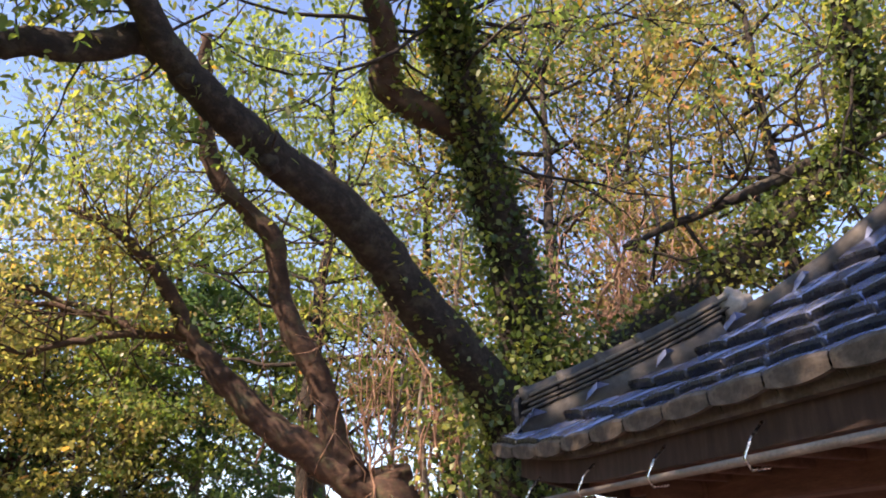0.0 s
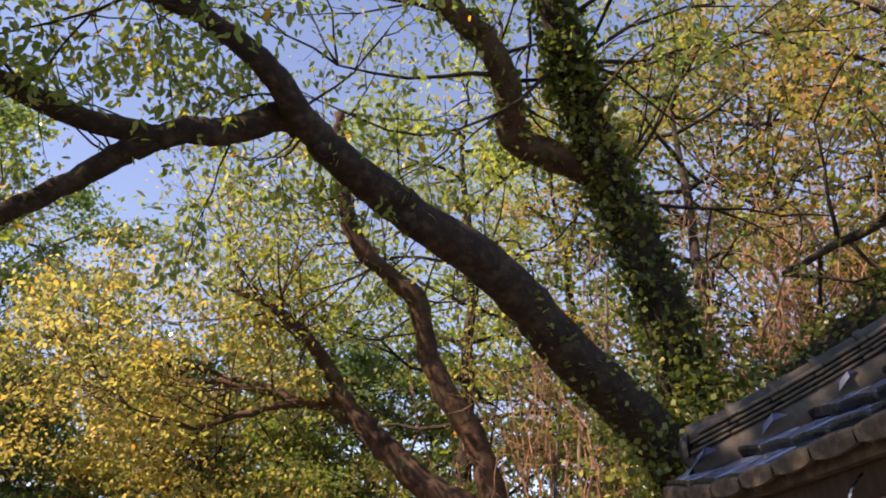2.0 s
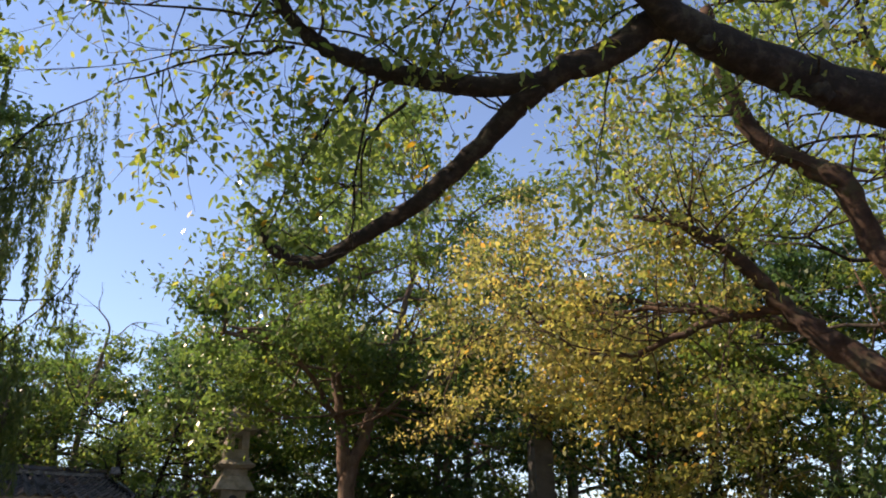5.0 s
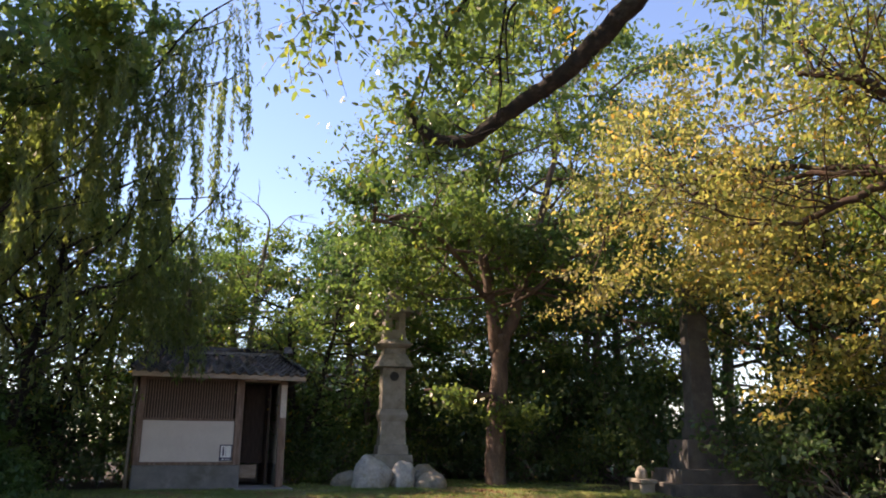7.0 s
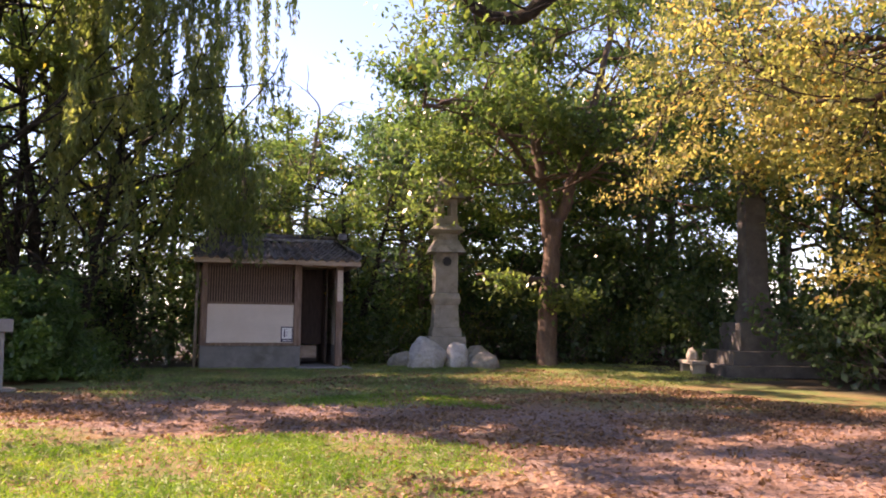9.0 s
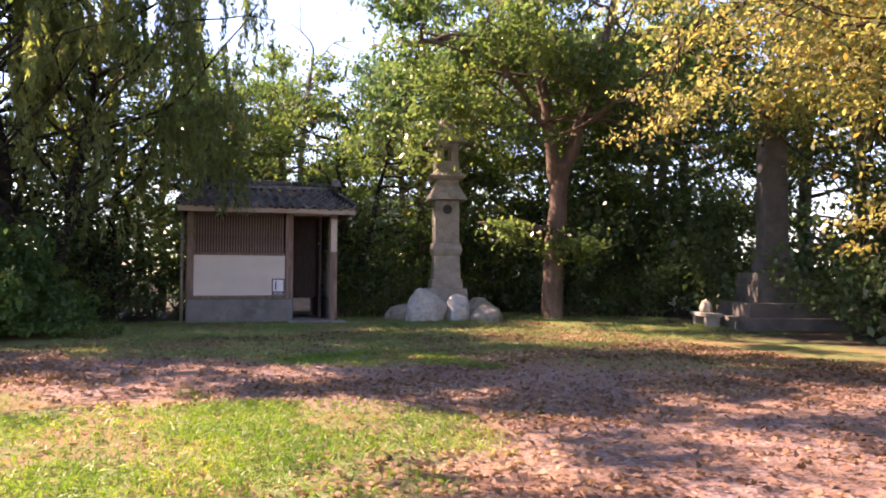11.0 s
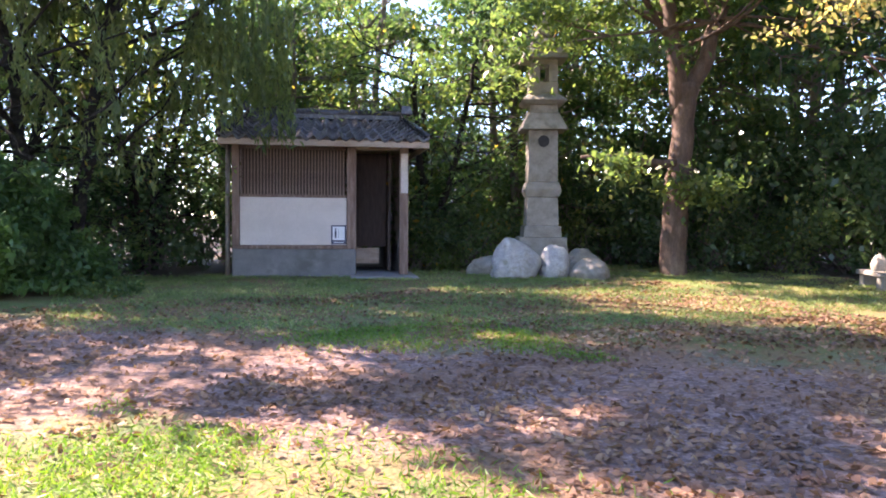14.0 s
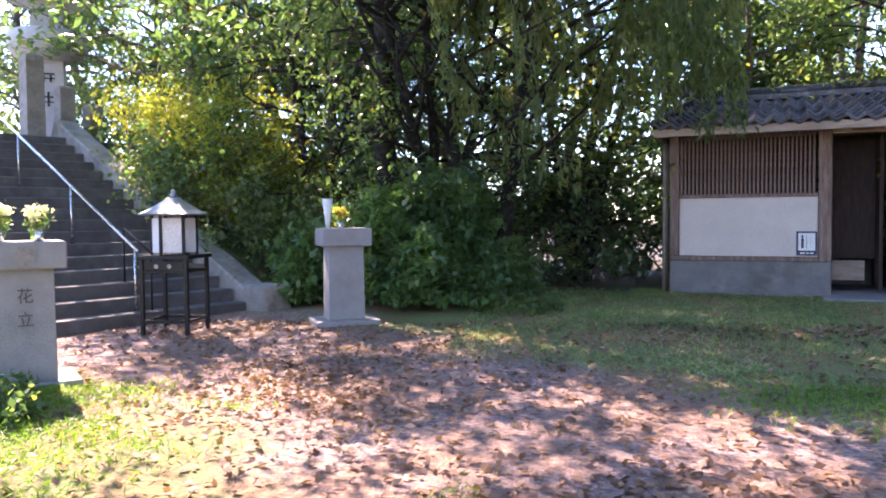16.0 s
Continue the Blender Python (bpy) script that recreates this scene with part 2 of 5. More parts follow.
# ---- building blocks ----
def link_mesh(name, data, material, parent=None, label="", smooth=False):
    data.materials.append(material)
    if smooth:
        data.polygons.foreach_set("use_smooth", [True] * len(data.polygons))
    ob = new(name, data)
    if parent is not None:
        ob.parent = parent
    if label:
        ob["label"] = label
    return ob


def part(name, bm, material, parent, label="", smooth=False):
    """Link a bmesh as one mesh object under a thing or a part."""
    data = bpy.data.meshes.new(name)
    bm.to_mesh(data)
    bm.free()
    return link_mesh(name, data, material, parent, label, smooth)


def thing(name, label, category, m=None, group="", kind=""):
    ob = new(name)
    ob.empty_display_size = 0.2
    if m is not None:
        ob.matrix_world = m
    return tagged(ob, label, category, group, kind)


def box(x0, x1, y0, y1, z0, z1, bevel=0.008, bm=None, segments=1):
    own = bmesh.new()
    bmesh.ops.create_cube(own, size=1.0)
    for v in own.verts:
        v.co = Vector(((x0 + x1) / 2 + v.co.x * (x1 - x0), (y0 + y1) / 2 + v.co.y * (y1 - y0), (z0 + z1) / 2 + v.co.z * (z1 - z0)))
    if bevel:
        bmesh.ops.bevel(own, geom=own.edges[:], offset=bevel, segments=segments, affect="EDGES", profile=0.6)
    if bm is None:
        return own
    tmp = bpy.data.meshes.new("tmp")
    own.to_mesh(tmp)
    own.free()
    bm.from_mesh(tmp)
    bpy.data.meshes.remove(tmp)
    return bm


def frustum(w0, w1, z0, z1, bevel=0.01, d0=None, d1=None, bm=None):
    own = bmesh.new()
    bmesh.ops.create_cube(own, size=1.0)
    for v in own.verts:
        w, d = (w1, d1 or w1) if v.co.z > 0 else (w0, d0 or w0)
        v.co = Vector((v.co.x * w, v.co.y * d, z1 if v.co.z > 0 else z0))
    if bevel:
        bmesh.ops.bevel(own, geom=own.edges[:], offset=bevel, segments=2, affect="EDGES", profile=0.6)
    return own


def lathe(profile, sides=16, turn=0.0):
    bm = bmesh.new()
    rings = [[bm.verts.new((r * math.cos(turn + 2 * math.pi * i / sides), r * math.sin(turn + 2 * math.pi * i / sides), z)) for i in range(sides)] for r, z in profile]
    for a, b in zip(rings, rings[1:]):
        for i in range(sides):
            bm.faces.new((a[i], a[(i + 1) % sides], b[(i + 1) % sides], b[i]))
    bm.faces.new(rings[0][::-1])
    bm.faces.new(rings[-1])
    return bm


def tube_data(paths, sides=8, wobble=0.0):
    """Vertices and faces of tapered tubes along (points, radii)."""
    verts, faces = [], []
    for points, radii in paths:
        pts = [Vector(p) for p in points]
        base, n = len(verts), len(pts)
        k = sides if max(radii) > 0.03 else 5 if max(radii) > 0.012 else 3
        side = None
        for i, p in enumerate(pts):
            way = (pts[min(i + 1, n - 1)] - pts[max(i - 1, 0)]).normalized()
            side = way.orthogonal().normalized() if side is None else (side - way * side.dot(way)).normalized()
            up = way.cross(side)
            for j in range(k):
                a = 2 * math.pi * j / k
                out = side * math.cos(a) + up * math.sin(a)
                r = radii[i]
                if wobble:
                    r *= 1 + wobble * (noise.noise((p + out * r) * 3.1) + 0.7 * noise.noise((p + out * r) * 8.0) + 0.5 * max(0.0, noise.noise(p * 2.3)))
                verts.append(p + out * r)
        for i in range(n - 1):
            for j in range(k):
                a, b = base + i * k + j, base + i * k + (j + 1) % k
                faces.append((a, b, b + k, a + k))
        faces.append(tuple(base + j for j in reversed(range(k))))
        faces.append(tuple(base + (n - 1) * k + j for j in range(k)))
    return verts, faces


def tubes(name, paths, material, parent, sides=8, wobble=0.0, label=""):
    verts, faces = tube_data(paths, sides, wobble)
    data = bpy.data.meshes.new(name)
    data.from_pydata(verts, [], faces)
    ob = link_mesh(name, data, material, parent, label, smooth=True)
    if name in ("twig_mass", "strand_mass", "stem_mass"):
        ob["kind"] = "stuff"
    return ob


def smooth_path(points, steps=5, jitter=0.0, rng=None):
    """A rounded path through control points."""
    p = [np.array(q, float) for q in points]
    out = []
    for i in range(len(p) - 1):
        a, b, c, d = p[max(i - 1, 0)], p[i], p[i + 1], p[min(i + 2, len(p) - 1)]
        for s in range(steps):
            t = s / steps
            q = 0.5 * (2 * b + (c - a) * t + (2 * a - 5 * b + 4 * c - d) * t * t + (3 * b - a - 3 * c + d) * t ** 3)
            out.append(q + (rng.normal(0, jitter, 3) if jitter else 0))
    out.append(p[-1])
    return out


def taper(n, r0, r1, power=1.0):
    return [r1 + (r0 - r1) * (1 - i / (n - 1)) ** power for i in range(n)]


def leaves(name, centres, material, parent, rng, size=0.09, wide=0.45, hang=0.3, axis=None, label="", kind="", tilt=0.8, oval=False):
    """Many folded leaf blades in one mesh; oval ones have six corners."""
    c = np.asarray(centres, float)
    n = len(c)
    way = rng.normal(size=(n, 3)) if axis is None else np.asarray(axis, float) + rng.normal(size=(n, 3)) * 0.25
    way[:, 2] -= hang
    way /= np.linalg.norm(way, axis=1)[:, None]
    up = rng.normal(size=(n, 3)) * tilt + np.array([0, 0, 1.0])
    side = np.cross(way, up)
    side /= np.linalg.norm(side, axis=1)[:, None] + 1e-9
    norm = np.cross(side, way)
    s = size * rng.uniform(0.65, 1.3, n)[:, None]
    base, tip = c - way * s * 0.5, c + way * s * 0.5
    mid = c - way * s * 0.05 + norm * s * 0.10
    if oval:
        low, high, lift = c - way * s * 0.22 + norm * s * 0.08, c + way * s * 0.2 + norm * s * 0.06, side * s * wide * 0.5
        corners = [base, low - lift, high - lift * 0.8, tip, high + lift * 0.8, low + lift]
    else:
        corners = [base, mid - side * s * wide * 0.5, tip, mid + side * s * wide * 0.5]
    k = len(corners)
    v = np.stack(corners, axis=1).reshape(-1, 3)
    data = bpy.data.meshes.new(name)
    data.vertices.add(k * n)
    data.vertices.foreach_set("co", v.ravel())
    data.loops.add(k * n)
    data.loops.foreach_set("vertex_index", np.arange(k * n, dtype=np.int32))
    data.polygons.add(n)
    data.polygons.foreach_set("loop_start", np.arange(0, k * n, k, dtype=np.int32))
    data.polygons.foreach_set("loop_total", np.full(n, k, dtype=np.int32))
    data.update(calc_edges=True)
    ob = link_mesh(name, data, material, parent, label)
    if kind:
        ob["kind"] = kind
    return ob


def spray(rng, start, way, length, r0, depth, paths, tips, spread=0.7, rise=0.12, kids=3, steps=5):
    """A branch that forks into lesser ones; collects tubes and the places where leaves sit."""
    p, d = np.array(start, float), np.array(way, float)
    d /= np.linalg.norm(d)
    pts = [p.copy()]
    for i in range(steps):
        d = d + rng.normal(0, 0.16, 3) + np.array([0, 0, rise * 0.4])
        d /= np.linalg.norm(d)
        p = p + d * length / steps
        pts.append(p.copy())
    paths.append((pts, taper(len(pts), r0, r0 * 0.35)))
    if depth == 0:
        tips.extend(pts[1:])
        return
    if depth == 1:
        tips.extend(pts[3:])
    for k in range(kids):
        i = steps if k == 0 else rng.integers(2, steps + 1)
        turn = d + rng.normal(0, spread, 3)
        spray(rng, pts[i], turn, length * rng.uniform(0.5, 0.75), r0 * 0.5, depth - 1, paths, tips, spread, rise, kids, max(3, steps - 1))


def branch_out(tree, paths, mains, bark):
    """Each main branch as a part of its own, and the fine twigs joined."""
    for i in mains:
        tubes("branch", [paths[i]], bark, tree, 7, 0.06)
    rest = [p for i, p in enumerate(paths) if i not in set(mains)]
    if rest:
        tubes("twig_mass", rest, bark, tree, 6)


def cloud(rng, tips, per, radius):
    t = np.asarray(tips)
    return np.repeat(t, per, axis=0) + rng.normal(0, radius, (len(t) * per, 3))


def clumps(rng, tips, number, share=0.4, radius=0.3, flat=0.45):
    """Leaf places gathered in flattened clumps of uneven size round some of the twig ends."""
    t = np.asarray(tips)
    c = t[rng.permutation(len(t))[:max(8, int(len(t) * share))]]
    per = max(1, int(number / len(c)))
    k = np.repeat(rng.uniform(0.5, 1.4, (len(c), 1)), per, axis=0)
    return np.repeat(c, per, axis=0) + rng.normal(size=(len(c) * per, 3)) * k * radius * (1, 1, flat)


# ---- the lie of the land ----
STAIR = pose(-16.0, -1.25, 0.0, 0, 0, 150.0)
STAIR_INV = STAIR.inverted()
STEPS, RISE, TREAD = 17, 0.17, 0.34


def ease(a, b, v):
    t = min(1.0, max(0.0, (v - a) / (b - a)))
    return t * t * (3 - 2 * t)


def land(x, y):
    """Height of the ground: level, a slight rise towards the hut, and a bank beside the stairs."""
    z = 0.11 * ease(12.0, 16.5, -x * 0.92 + y * 0.18) - 0.03 * ease(-2, 6, y) * ease(-14, -8, x)
    q = STAIR_INV @ Vector((x, y, 0))
    bank = min(max(q.y - 0.15, 0.0) * RISE / TREAD, STEPS * RISE) * (1 - ease(0.4, 5.0, q.x)) * (1 - ease(7.5, 14.0, -q.x))
    under = 0.3 * ease(-5.4, -5.0, q.x) * (1 - ease(0.0, 0.3, q.x)) * ease(0.0, 0.5, q.y) if q.y < 6.5 else 0.0
    z -= 9.0 * ease(27, 60, -x) + 6.0 * ease(27, 60, y)
    return z + max(0.0, bank - under) + 0.025 * noise.noise((x * 0.35, y * 0.35, 0.0))


# ---- ground ----
def axis_steps(lo, hi, step):
    inner = list(np.arange(lo, hi + 1e-6, step))
    far = [2, 5, 10, 20, 45, 100, 250, 700, 2000]
    return [lo - f for f in reversed(far)] + inner + [hi + f for f in far]


def build_ground():
    xs, ys = axis_steps(-30, 10, 0.3), axis_steps(-16, 24, 0.3)
    verts = [(x, y, land(x, y)) for y in ys for x in xs]
    w = len(xs)
    faces = [(j * w + i, j * w + i + 1, (j + 1) * w + i + 1, (j + 1) * w + i) for j in range(len(ys) - 1) for i in range(w - 1)]
    data = bpy.data.meshes.new("ground")
    data.from_pydata(verts, [], faces)
    m, nt, bsdf, out = shader("soil_grass_and_gravel")
    pos = nt.nodes.new("ShaderNodeNewGeometry").outputs["Position"]
    sep = nt.nodes.new("ShaderNodeSeparateXYZ")
    nt.links.new(pos, sep.inputs[0])
    ragged = mathn(nt, "MULTIPLY_ADD", noise_out(nt, pos, 0.6, 6.0, 0.7), 3.4, -1.7)
    # across and along the gravel way, which runs from the stairs' foot past the hut
    across = mathn(nt, "ADD", mathn(nt, "MULTIPLY_ADD", sep.outputs[0], 0.80, 10.3), mathn(nt, "MULTIPLY", sep.outputs[1], -0.60))
    along = mathn(nt, "ADD", mathn(nt, "MULTIPLY", sep.outputs[0], 0.60), mathn(nt, "MULTIPLY", sep.outputs[1], 0.80))
    across = mathn(nt, "ADD", across, ragged)

    def band(value, lo, hi):
        n = nt.nodes.new("ShaderNodeMapRange")
        n.interpolation_type = "SMOOTHSTEP"
        n.inputs["From Min"].default_value, n.inputs["From Max"].default_value = lo, hi
        nt.links.new(value, n.inputs["Value"])
        return n.outputs[0]

    near = mathn(nt, "MULTIPLY", band(across, 1.2, 2.0), band(mathn(nt, "ADD", along, ragged), 0.4, -1.4))
    far = band(across, -1.2, -2.6)
    lawn = mathn(nt, "MAXIMUM", near, far)
    wood = mathn(nt, "MAXIMUM", band(mathn(nt, "ADD", sep.outputs[0], ragged), -18.3, -19.6), band(mathn(nt, "ADD", sep.outputs[1], ragged), 13.6, 14.8))
    fine = noise_out(nt, pos, 28.0, 6.0, 0.75)
    pebble = node(nt, "ShaderNodeTexVoronoi", Scale=34.0)
    nt.links.new(pos, pebble.inputs["Vector"])
    gravel = ramp(nt, pebble.outputs["Color"], [(0.15, (0.135, 0.092, 0.084)), (0.5, (0.25, 0.178, 0.16)), (0.85, (0.39, 0.29, 0.26))])
    gravel = mixed(nt, 0.7, gravel, ramp(nt, noise_out(nt, pos, 1.3, 5.0, 0.7), [(0.3, (0.6, 0.56, 0.58)), (0.7, (1.25, 1.1, 1.02))]), "MULTIPLY")
    grass = ramp(nt, fine, [(0.25, (0.07, 0.10, 0.028)), (0.5, (0.125, 0.165, 0.048)), (0.75, (0.21, 0.245, 0.08))])
    dry = ramp(nt, fine, [(0.25, (0.13, 0.062, 0.036)), (0.5, (0.26, 0.138, 0.072)), (0.75, (0.38, 0.225, 0.125))])
    dryness = ramp(nt, noise_out(nt, pos, 0.9, 6.0, 0.7), [(0.44, (0, 0, 0)), (0.60, (1, 1, 1))])
    turf = mixed(nt, mathn(nt, "MULTIPLY", dryness, 0.8), grass, dry)
    bare = mixed(nt, mathn(nt, "MULTIPLY", dryness, 0.6), gravel, dry)
    humus = ramp(nt, fine, [(0.25, (0.03, 0.024, 0.016)), (0.5, (0.06, 0.048, 0.03)), (0.75, (0.11, 0.085, 0.05))])
    nt.links.new(mixed(nt, wood, mixed(nt, lawn, bare, turf), humus), bsdf.inputs["Base Color"])
    bsdf.inputs["Roughness"].default_value = 0.95
    bumped(nt, bsdf, mathn(nt, "ADD", fine, pebble.outputs["Distance"]), 0.5, 0.03)
    ob = link_mesh("ground", data, m, smooth=True)
    return tagged(ob, "leaf-strewn lawn and reddish gravel forecourt with a low bank", "ground", kind="structure")


build_ground()


def roof_tile(name, wide=0.27, long=0.27, thick=0.018, sides=6, flat=False):
    """One pantile with a thick front lip, running up its slope along y; flat: a broad arched pan with turned-down sides."""
    bm = bmesh.new()
    prof = []
    for i in range(sides + 1):
        u = i / sides
        if flat:
            prof.append((0.03 + u * 0.90, 0.020 - 0.035 * (u - 0.45) ** 2))
        else:
            prof.append((u, 0.038 * math.cos(2 * math.pi * (u - 0.05)) * (1 if u < 0.5 else 0.8)))
    if flat:
        prof = [(0.02, -0.045)] + prof + [(0.95, -0.045)]
    n = len(prof) - 1
    rows = [[(u * wide, y, z + lift) for u, z in prof] for y, lift in ((-0.014, -0.008), (0.0, 0.010), (0.02, 0.004), (long, 0.0))]
    top = [[bm.verts.new(p) for p in row] for row in rows]
    low = [bm.verts.new((x, y + 0.004, min(z, z - thick))) for x, y, z in rows[0]]
    for a, b in zip(top, top[1:]):
        for i in range(n):
            bm.faces.new((a[i], a[i + 1], b[i + 1], b[i]))
    for i in range(n):
        bm.faces.new((low[i], low[i + 1], top[0][i + 1], top[0][i]))
    data = bpy.data.meshes.new(name)
    bm.to_mesh(data)
    bm.free()
    data.polygons.foreach_set("use_smooth", [abs(p.normal.y) < 0.5 for p in data.polygons])
    return data


# ---- the small tiled hut ----
HUT = pose(-18.35, 4.85, 0.09, 0, 0, 75.0)


def build_hut():
    hut = thing("restroom_hut", "small plastered restroom hut with slatted window and dark tiled roof", "hut", HUT)
    W, D = 3.3, 2.3
    part("plinth", box(0, 2.3, 0, 0.12, 0, 0.55, 0.01), CONCRETE, hut, "grey rendered concrete plinth")
    part("plinth", box(-0.02, 0.1, 0.122, D, 0, 0.55, 0.01), CONCRETE, hut)
    part("plinth", box(0.102, W, D - 0.12, D + 0.002, 0, 0.55, 0.01), CONCRETE, hut)
    part("plinth", box(W - 0.12, W, 0.2, D - 0.122, 0, 0.55, 0.01), CONCRETE, hut)
    part("plaster_wall", box(0.14, 2.12, 0.03, 0.10, 0.62, 1.52, 0.004), PLASTER, hut, "off-white plaster panel")
    part("plaster_wall", box(0.01, 0.09, 0.14, D - 0.1, 0.55, 2.45, 0.004), PLASTER, hut)
    part("plaster_wall", box(W - 0.09, W - 0.02, 0.2, D - 0.1, 0.55, 2.45, 0.004), PLASTER, hut)
    part("plaster_wall", box(0.1, W - 0.1, D - 0.1, D - 0.02, 0.55, 2.45, 0.004), PLASTER, hut)
    part("sill_beam", box(0.0, 2.3, -0.02, 0.118, 0.552, 0.618, 0.006), OLD_WOOD, hut)
    part("window_sill", box(0.142, 2.118, 0.0, 0.11, 1.522, 1.575, 0.005), OLD_WOOD, hut)
    for x0, x1 in ((0.0, 0.138), (2.122, 2.298), (3.13, W)):
        z0 = 0.62 if x0 < 2 else 0.554 if x0 < 3 else 0.0
        part("post", box(x0, x1, -0.025, 0.125, z0, 2.5, 0.01), OLD_WOOD, hut, "weathered wooden post")
    for y in (0.6, 1.4, D - 0.15):
        part("post", box(-0.045, 0.06, y, y + 0.12, 0.556, 2.45, 0.008), OLD_WOOD, hut)
    part("head_beam", box(-0.1, 2.3, -0.03, 0.12, 2.502, 2.60, 0.008), RED_WOOD, hut)
    part("door_lintel", box(2.302, 3.128, -0.03, 0.12, 2.43, 2.58, 0.008), BEAM_WOOD, hut, "pale wooden door lintel")
    part("lintel_block", box(2.55, 2.95, -0.045, -0.032, 2.46, 2.55, 0.004), OLD_WOOD, hut)
    slat = box(-0.014, 0.014, 0.0, 0.035, 1.577, 2.498, 0.003)
    grille = part("slatted_window", box(0.14, 2.12, 0.072, 0.095, 2.43, 2.49, 0.003), OLD_WOOD, hut, "window with upright wooden slats")
    first = part("slat", slat, OLD_WOOD, grille)
    first.location = (0.17, 0.03, 0)
    for i in range(1, 33):
        s = new("slat", first.data)
        s.parent, s.location = grille, (0.17 + i * 1.92 / 32.5, 0.03, 0)
    # added dark sheet that stands for the shaded room behind the slats
    part("window_shade_sheet", box(0.14, 2.12, 0.5, 0.52, 1.3, 2.49, 0.002), DARK_WOOD, hut)
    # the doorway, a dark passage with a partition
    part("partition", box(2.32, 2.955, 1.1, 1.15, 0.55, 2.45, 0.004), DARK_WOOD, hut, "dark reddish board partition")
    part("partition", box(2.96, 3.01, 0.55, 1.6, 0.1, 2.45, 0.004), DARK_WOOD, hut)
    part("partition_base", box(2.32, 2.80, 0.855, 0.898, 0.22, 0.53, 0.004), BEAM_WOOD, hut, "pale panel under the partition")
    part("inner_wall", box(2.25, 2.31, 0.13, D - 0.13, 0.0, 2.45, 0.004), OLD_WOOD, hut)
    part("door_step", box(2.18, 3.45, -0.55, 0.9, -0.06, 0.06, 0.015), PALE_STONE, hut, "low concrete door step")
    part("hut_floor", box(0.12, W - 0.13, 0.91, D - 0.13, -0.05, 0.05, 0.0), CONCRETE, hut)
    part("post_guard", box(3.15, 3.285, -0.05, -0.027, 1.62, 2.38, 0.006), PLASTER, hut, "pale board on the door post")
    # gutter pipes on the flank
    for y, r in ((0.18, 0.035), (0.42, 0.03)):
        tubes("downpipe", [([(-0.11, y, 0.0), (-0.11, y, 1.2), (-0.10, y, 2.5)], [r, r, r])], PIPE, hut, 8)
    # roof
    over, eave, ridge_z, mid = 0.50, 2.60, 3.14, D / 2
    slope = math.atan2(ridge_z - eave, mid + over)
    run = (mid + over) / math.cos(slope)
    x0, x1, inset = -0.19, W + 0.33, 0.38
    shrink, centre = 2 * inset / (x1 - x0), (x0 + x1) / 2
    roof = []
    for sgn in (0, 1):
        deck = box(x0 + 0.03, x1 - 0.03, 0.03, run - 0.02, -0.075, -0.035, 0.004)
        for v in deck.verts:
            v.co.x = centre + (v.co.x - centre) * (1 - shrink * max(0.0, v.co.y) / run)
        bmesh.ops.transform(deck, matrix=pose(0, -over, eave, math.degrees(slope)) if not sgn else pose(x0 + x1, D + over, eave, math.degrees(slope), 0, 180), verts=deck.verts[:])
        roof.append(part("roof", deck, BEAM_WOOD, hut))
    part("fascia", box(x0, x1, -over - 0.01, -over + 0.025, eave - 0.15, eave - 0.035, 0.006), BEAM_WOOD, hut, "pale wooden eave board")
    part("fascia", box(x0, x1, D + over - 0.025, D + over + 0.01, eave - 0.15, eave - 0.035, 0.006), BEAM_WOOD, hut)
    for x, way in ((x0, 1), (x1, -1)):
        part("side_fascia", box(min(x, x + 0.03 * way), max(x, x + 0.03 * way), -over + 0.027, D + over - 0.027, eave - 0.148, eave - 0.037, 0.005), BEAM_WOOD, hut)
        bm = bmesh.new()
        tri = [(x, -over, eave), (x, D + over, eave), (x + inset * way, mid, ridge_z)]
        top = [bm.verts.new((px, py, pz + 0.03)) for px, py, pz in tri]
        low = [bm.verts.new((px, py, pz - 0.03)) for px, py, pz in tri]
        bm.faces.new(top)
        bm.faces.new(low[::-1])
        for i in range(3):
            bm.faces.new((top[i], low[i], low[(i + 1) % 3], top[(i + 1) % 3]))
        bmesh.ops.recalc_face_normals(bm, faces=bm.faces[:])
        part("roof_end", bm, TILE_DULL, hut)
        for y in (-over, D + over):
            tubes("hip_cap", [([(x, y, eave + 0.06), (x + inset * way * 0.5, (y + mid) / 2, (eave + ridge_z) / 2 + 0.07), (x + inset * way, mid, ridge_z + 0.08)], [0.055, 0.06, 0.06])], TILE_DULL, hut, 10)
        part("ridge_end_tile", frustum(0.24, 0.18, ridge_z - 0.02, ridge_z + 0.15, 0.02, 0.14, 0.12), TILE_DULL, hut, "dark ridge end ornament").location.x = x + inset * way
    for i in range(9):
        x = x0 + 0.25 + i * (x1 - x0 - 0.5) / 8
        r = part("rafter", box(x - 0.025, x + 0.025, 0.06, run - 0.05, -0.135, -0.0765, 0.004), BEAM_WOOD, roof[0])
        r.matrix_local = pose(0, -over, eave, math.degrees(slope))
    tile = roof_tile("tile", 0.27, 0.235, 0.03)
    tile.materials.append(TILE_DULL)
    tile.materials.append(TILE_EDGE_LIT)
    # the front edges take the painted highlight
    for p in tile.polygons:
        if p.center.y < 0.012:
            p.material_index = 1
    cols, rows = 16, 9
    sx = (x1 - x0) / (cols * 0.27)
    front = pose(0, -over, eave, math.degrees(slope))
    back = pose(x0 + x1, D + over, eave, math.degrees(slope), 0, 180)
    rng = np.random.default_rng(3)
    for c in range(cols):
        for r in range(rows):
            t = new("tile", tile)
            t.parent = roof[0]
            k = 1 - shrink * r / rows
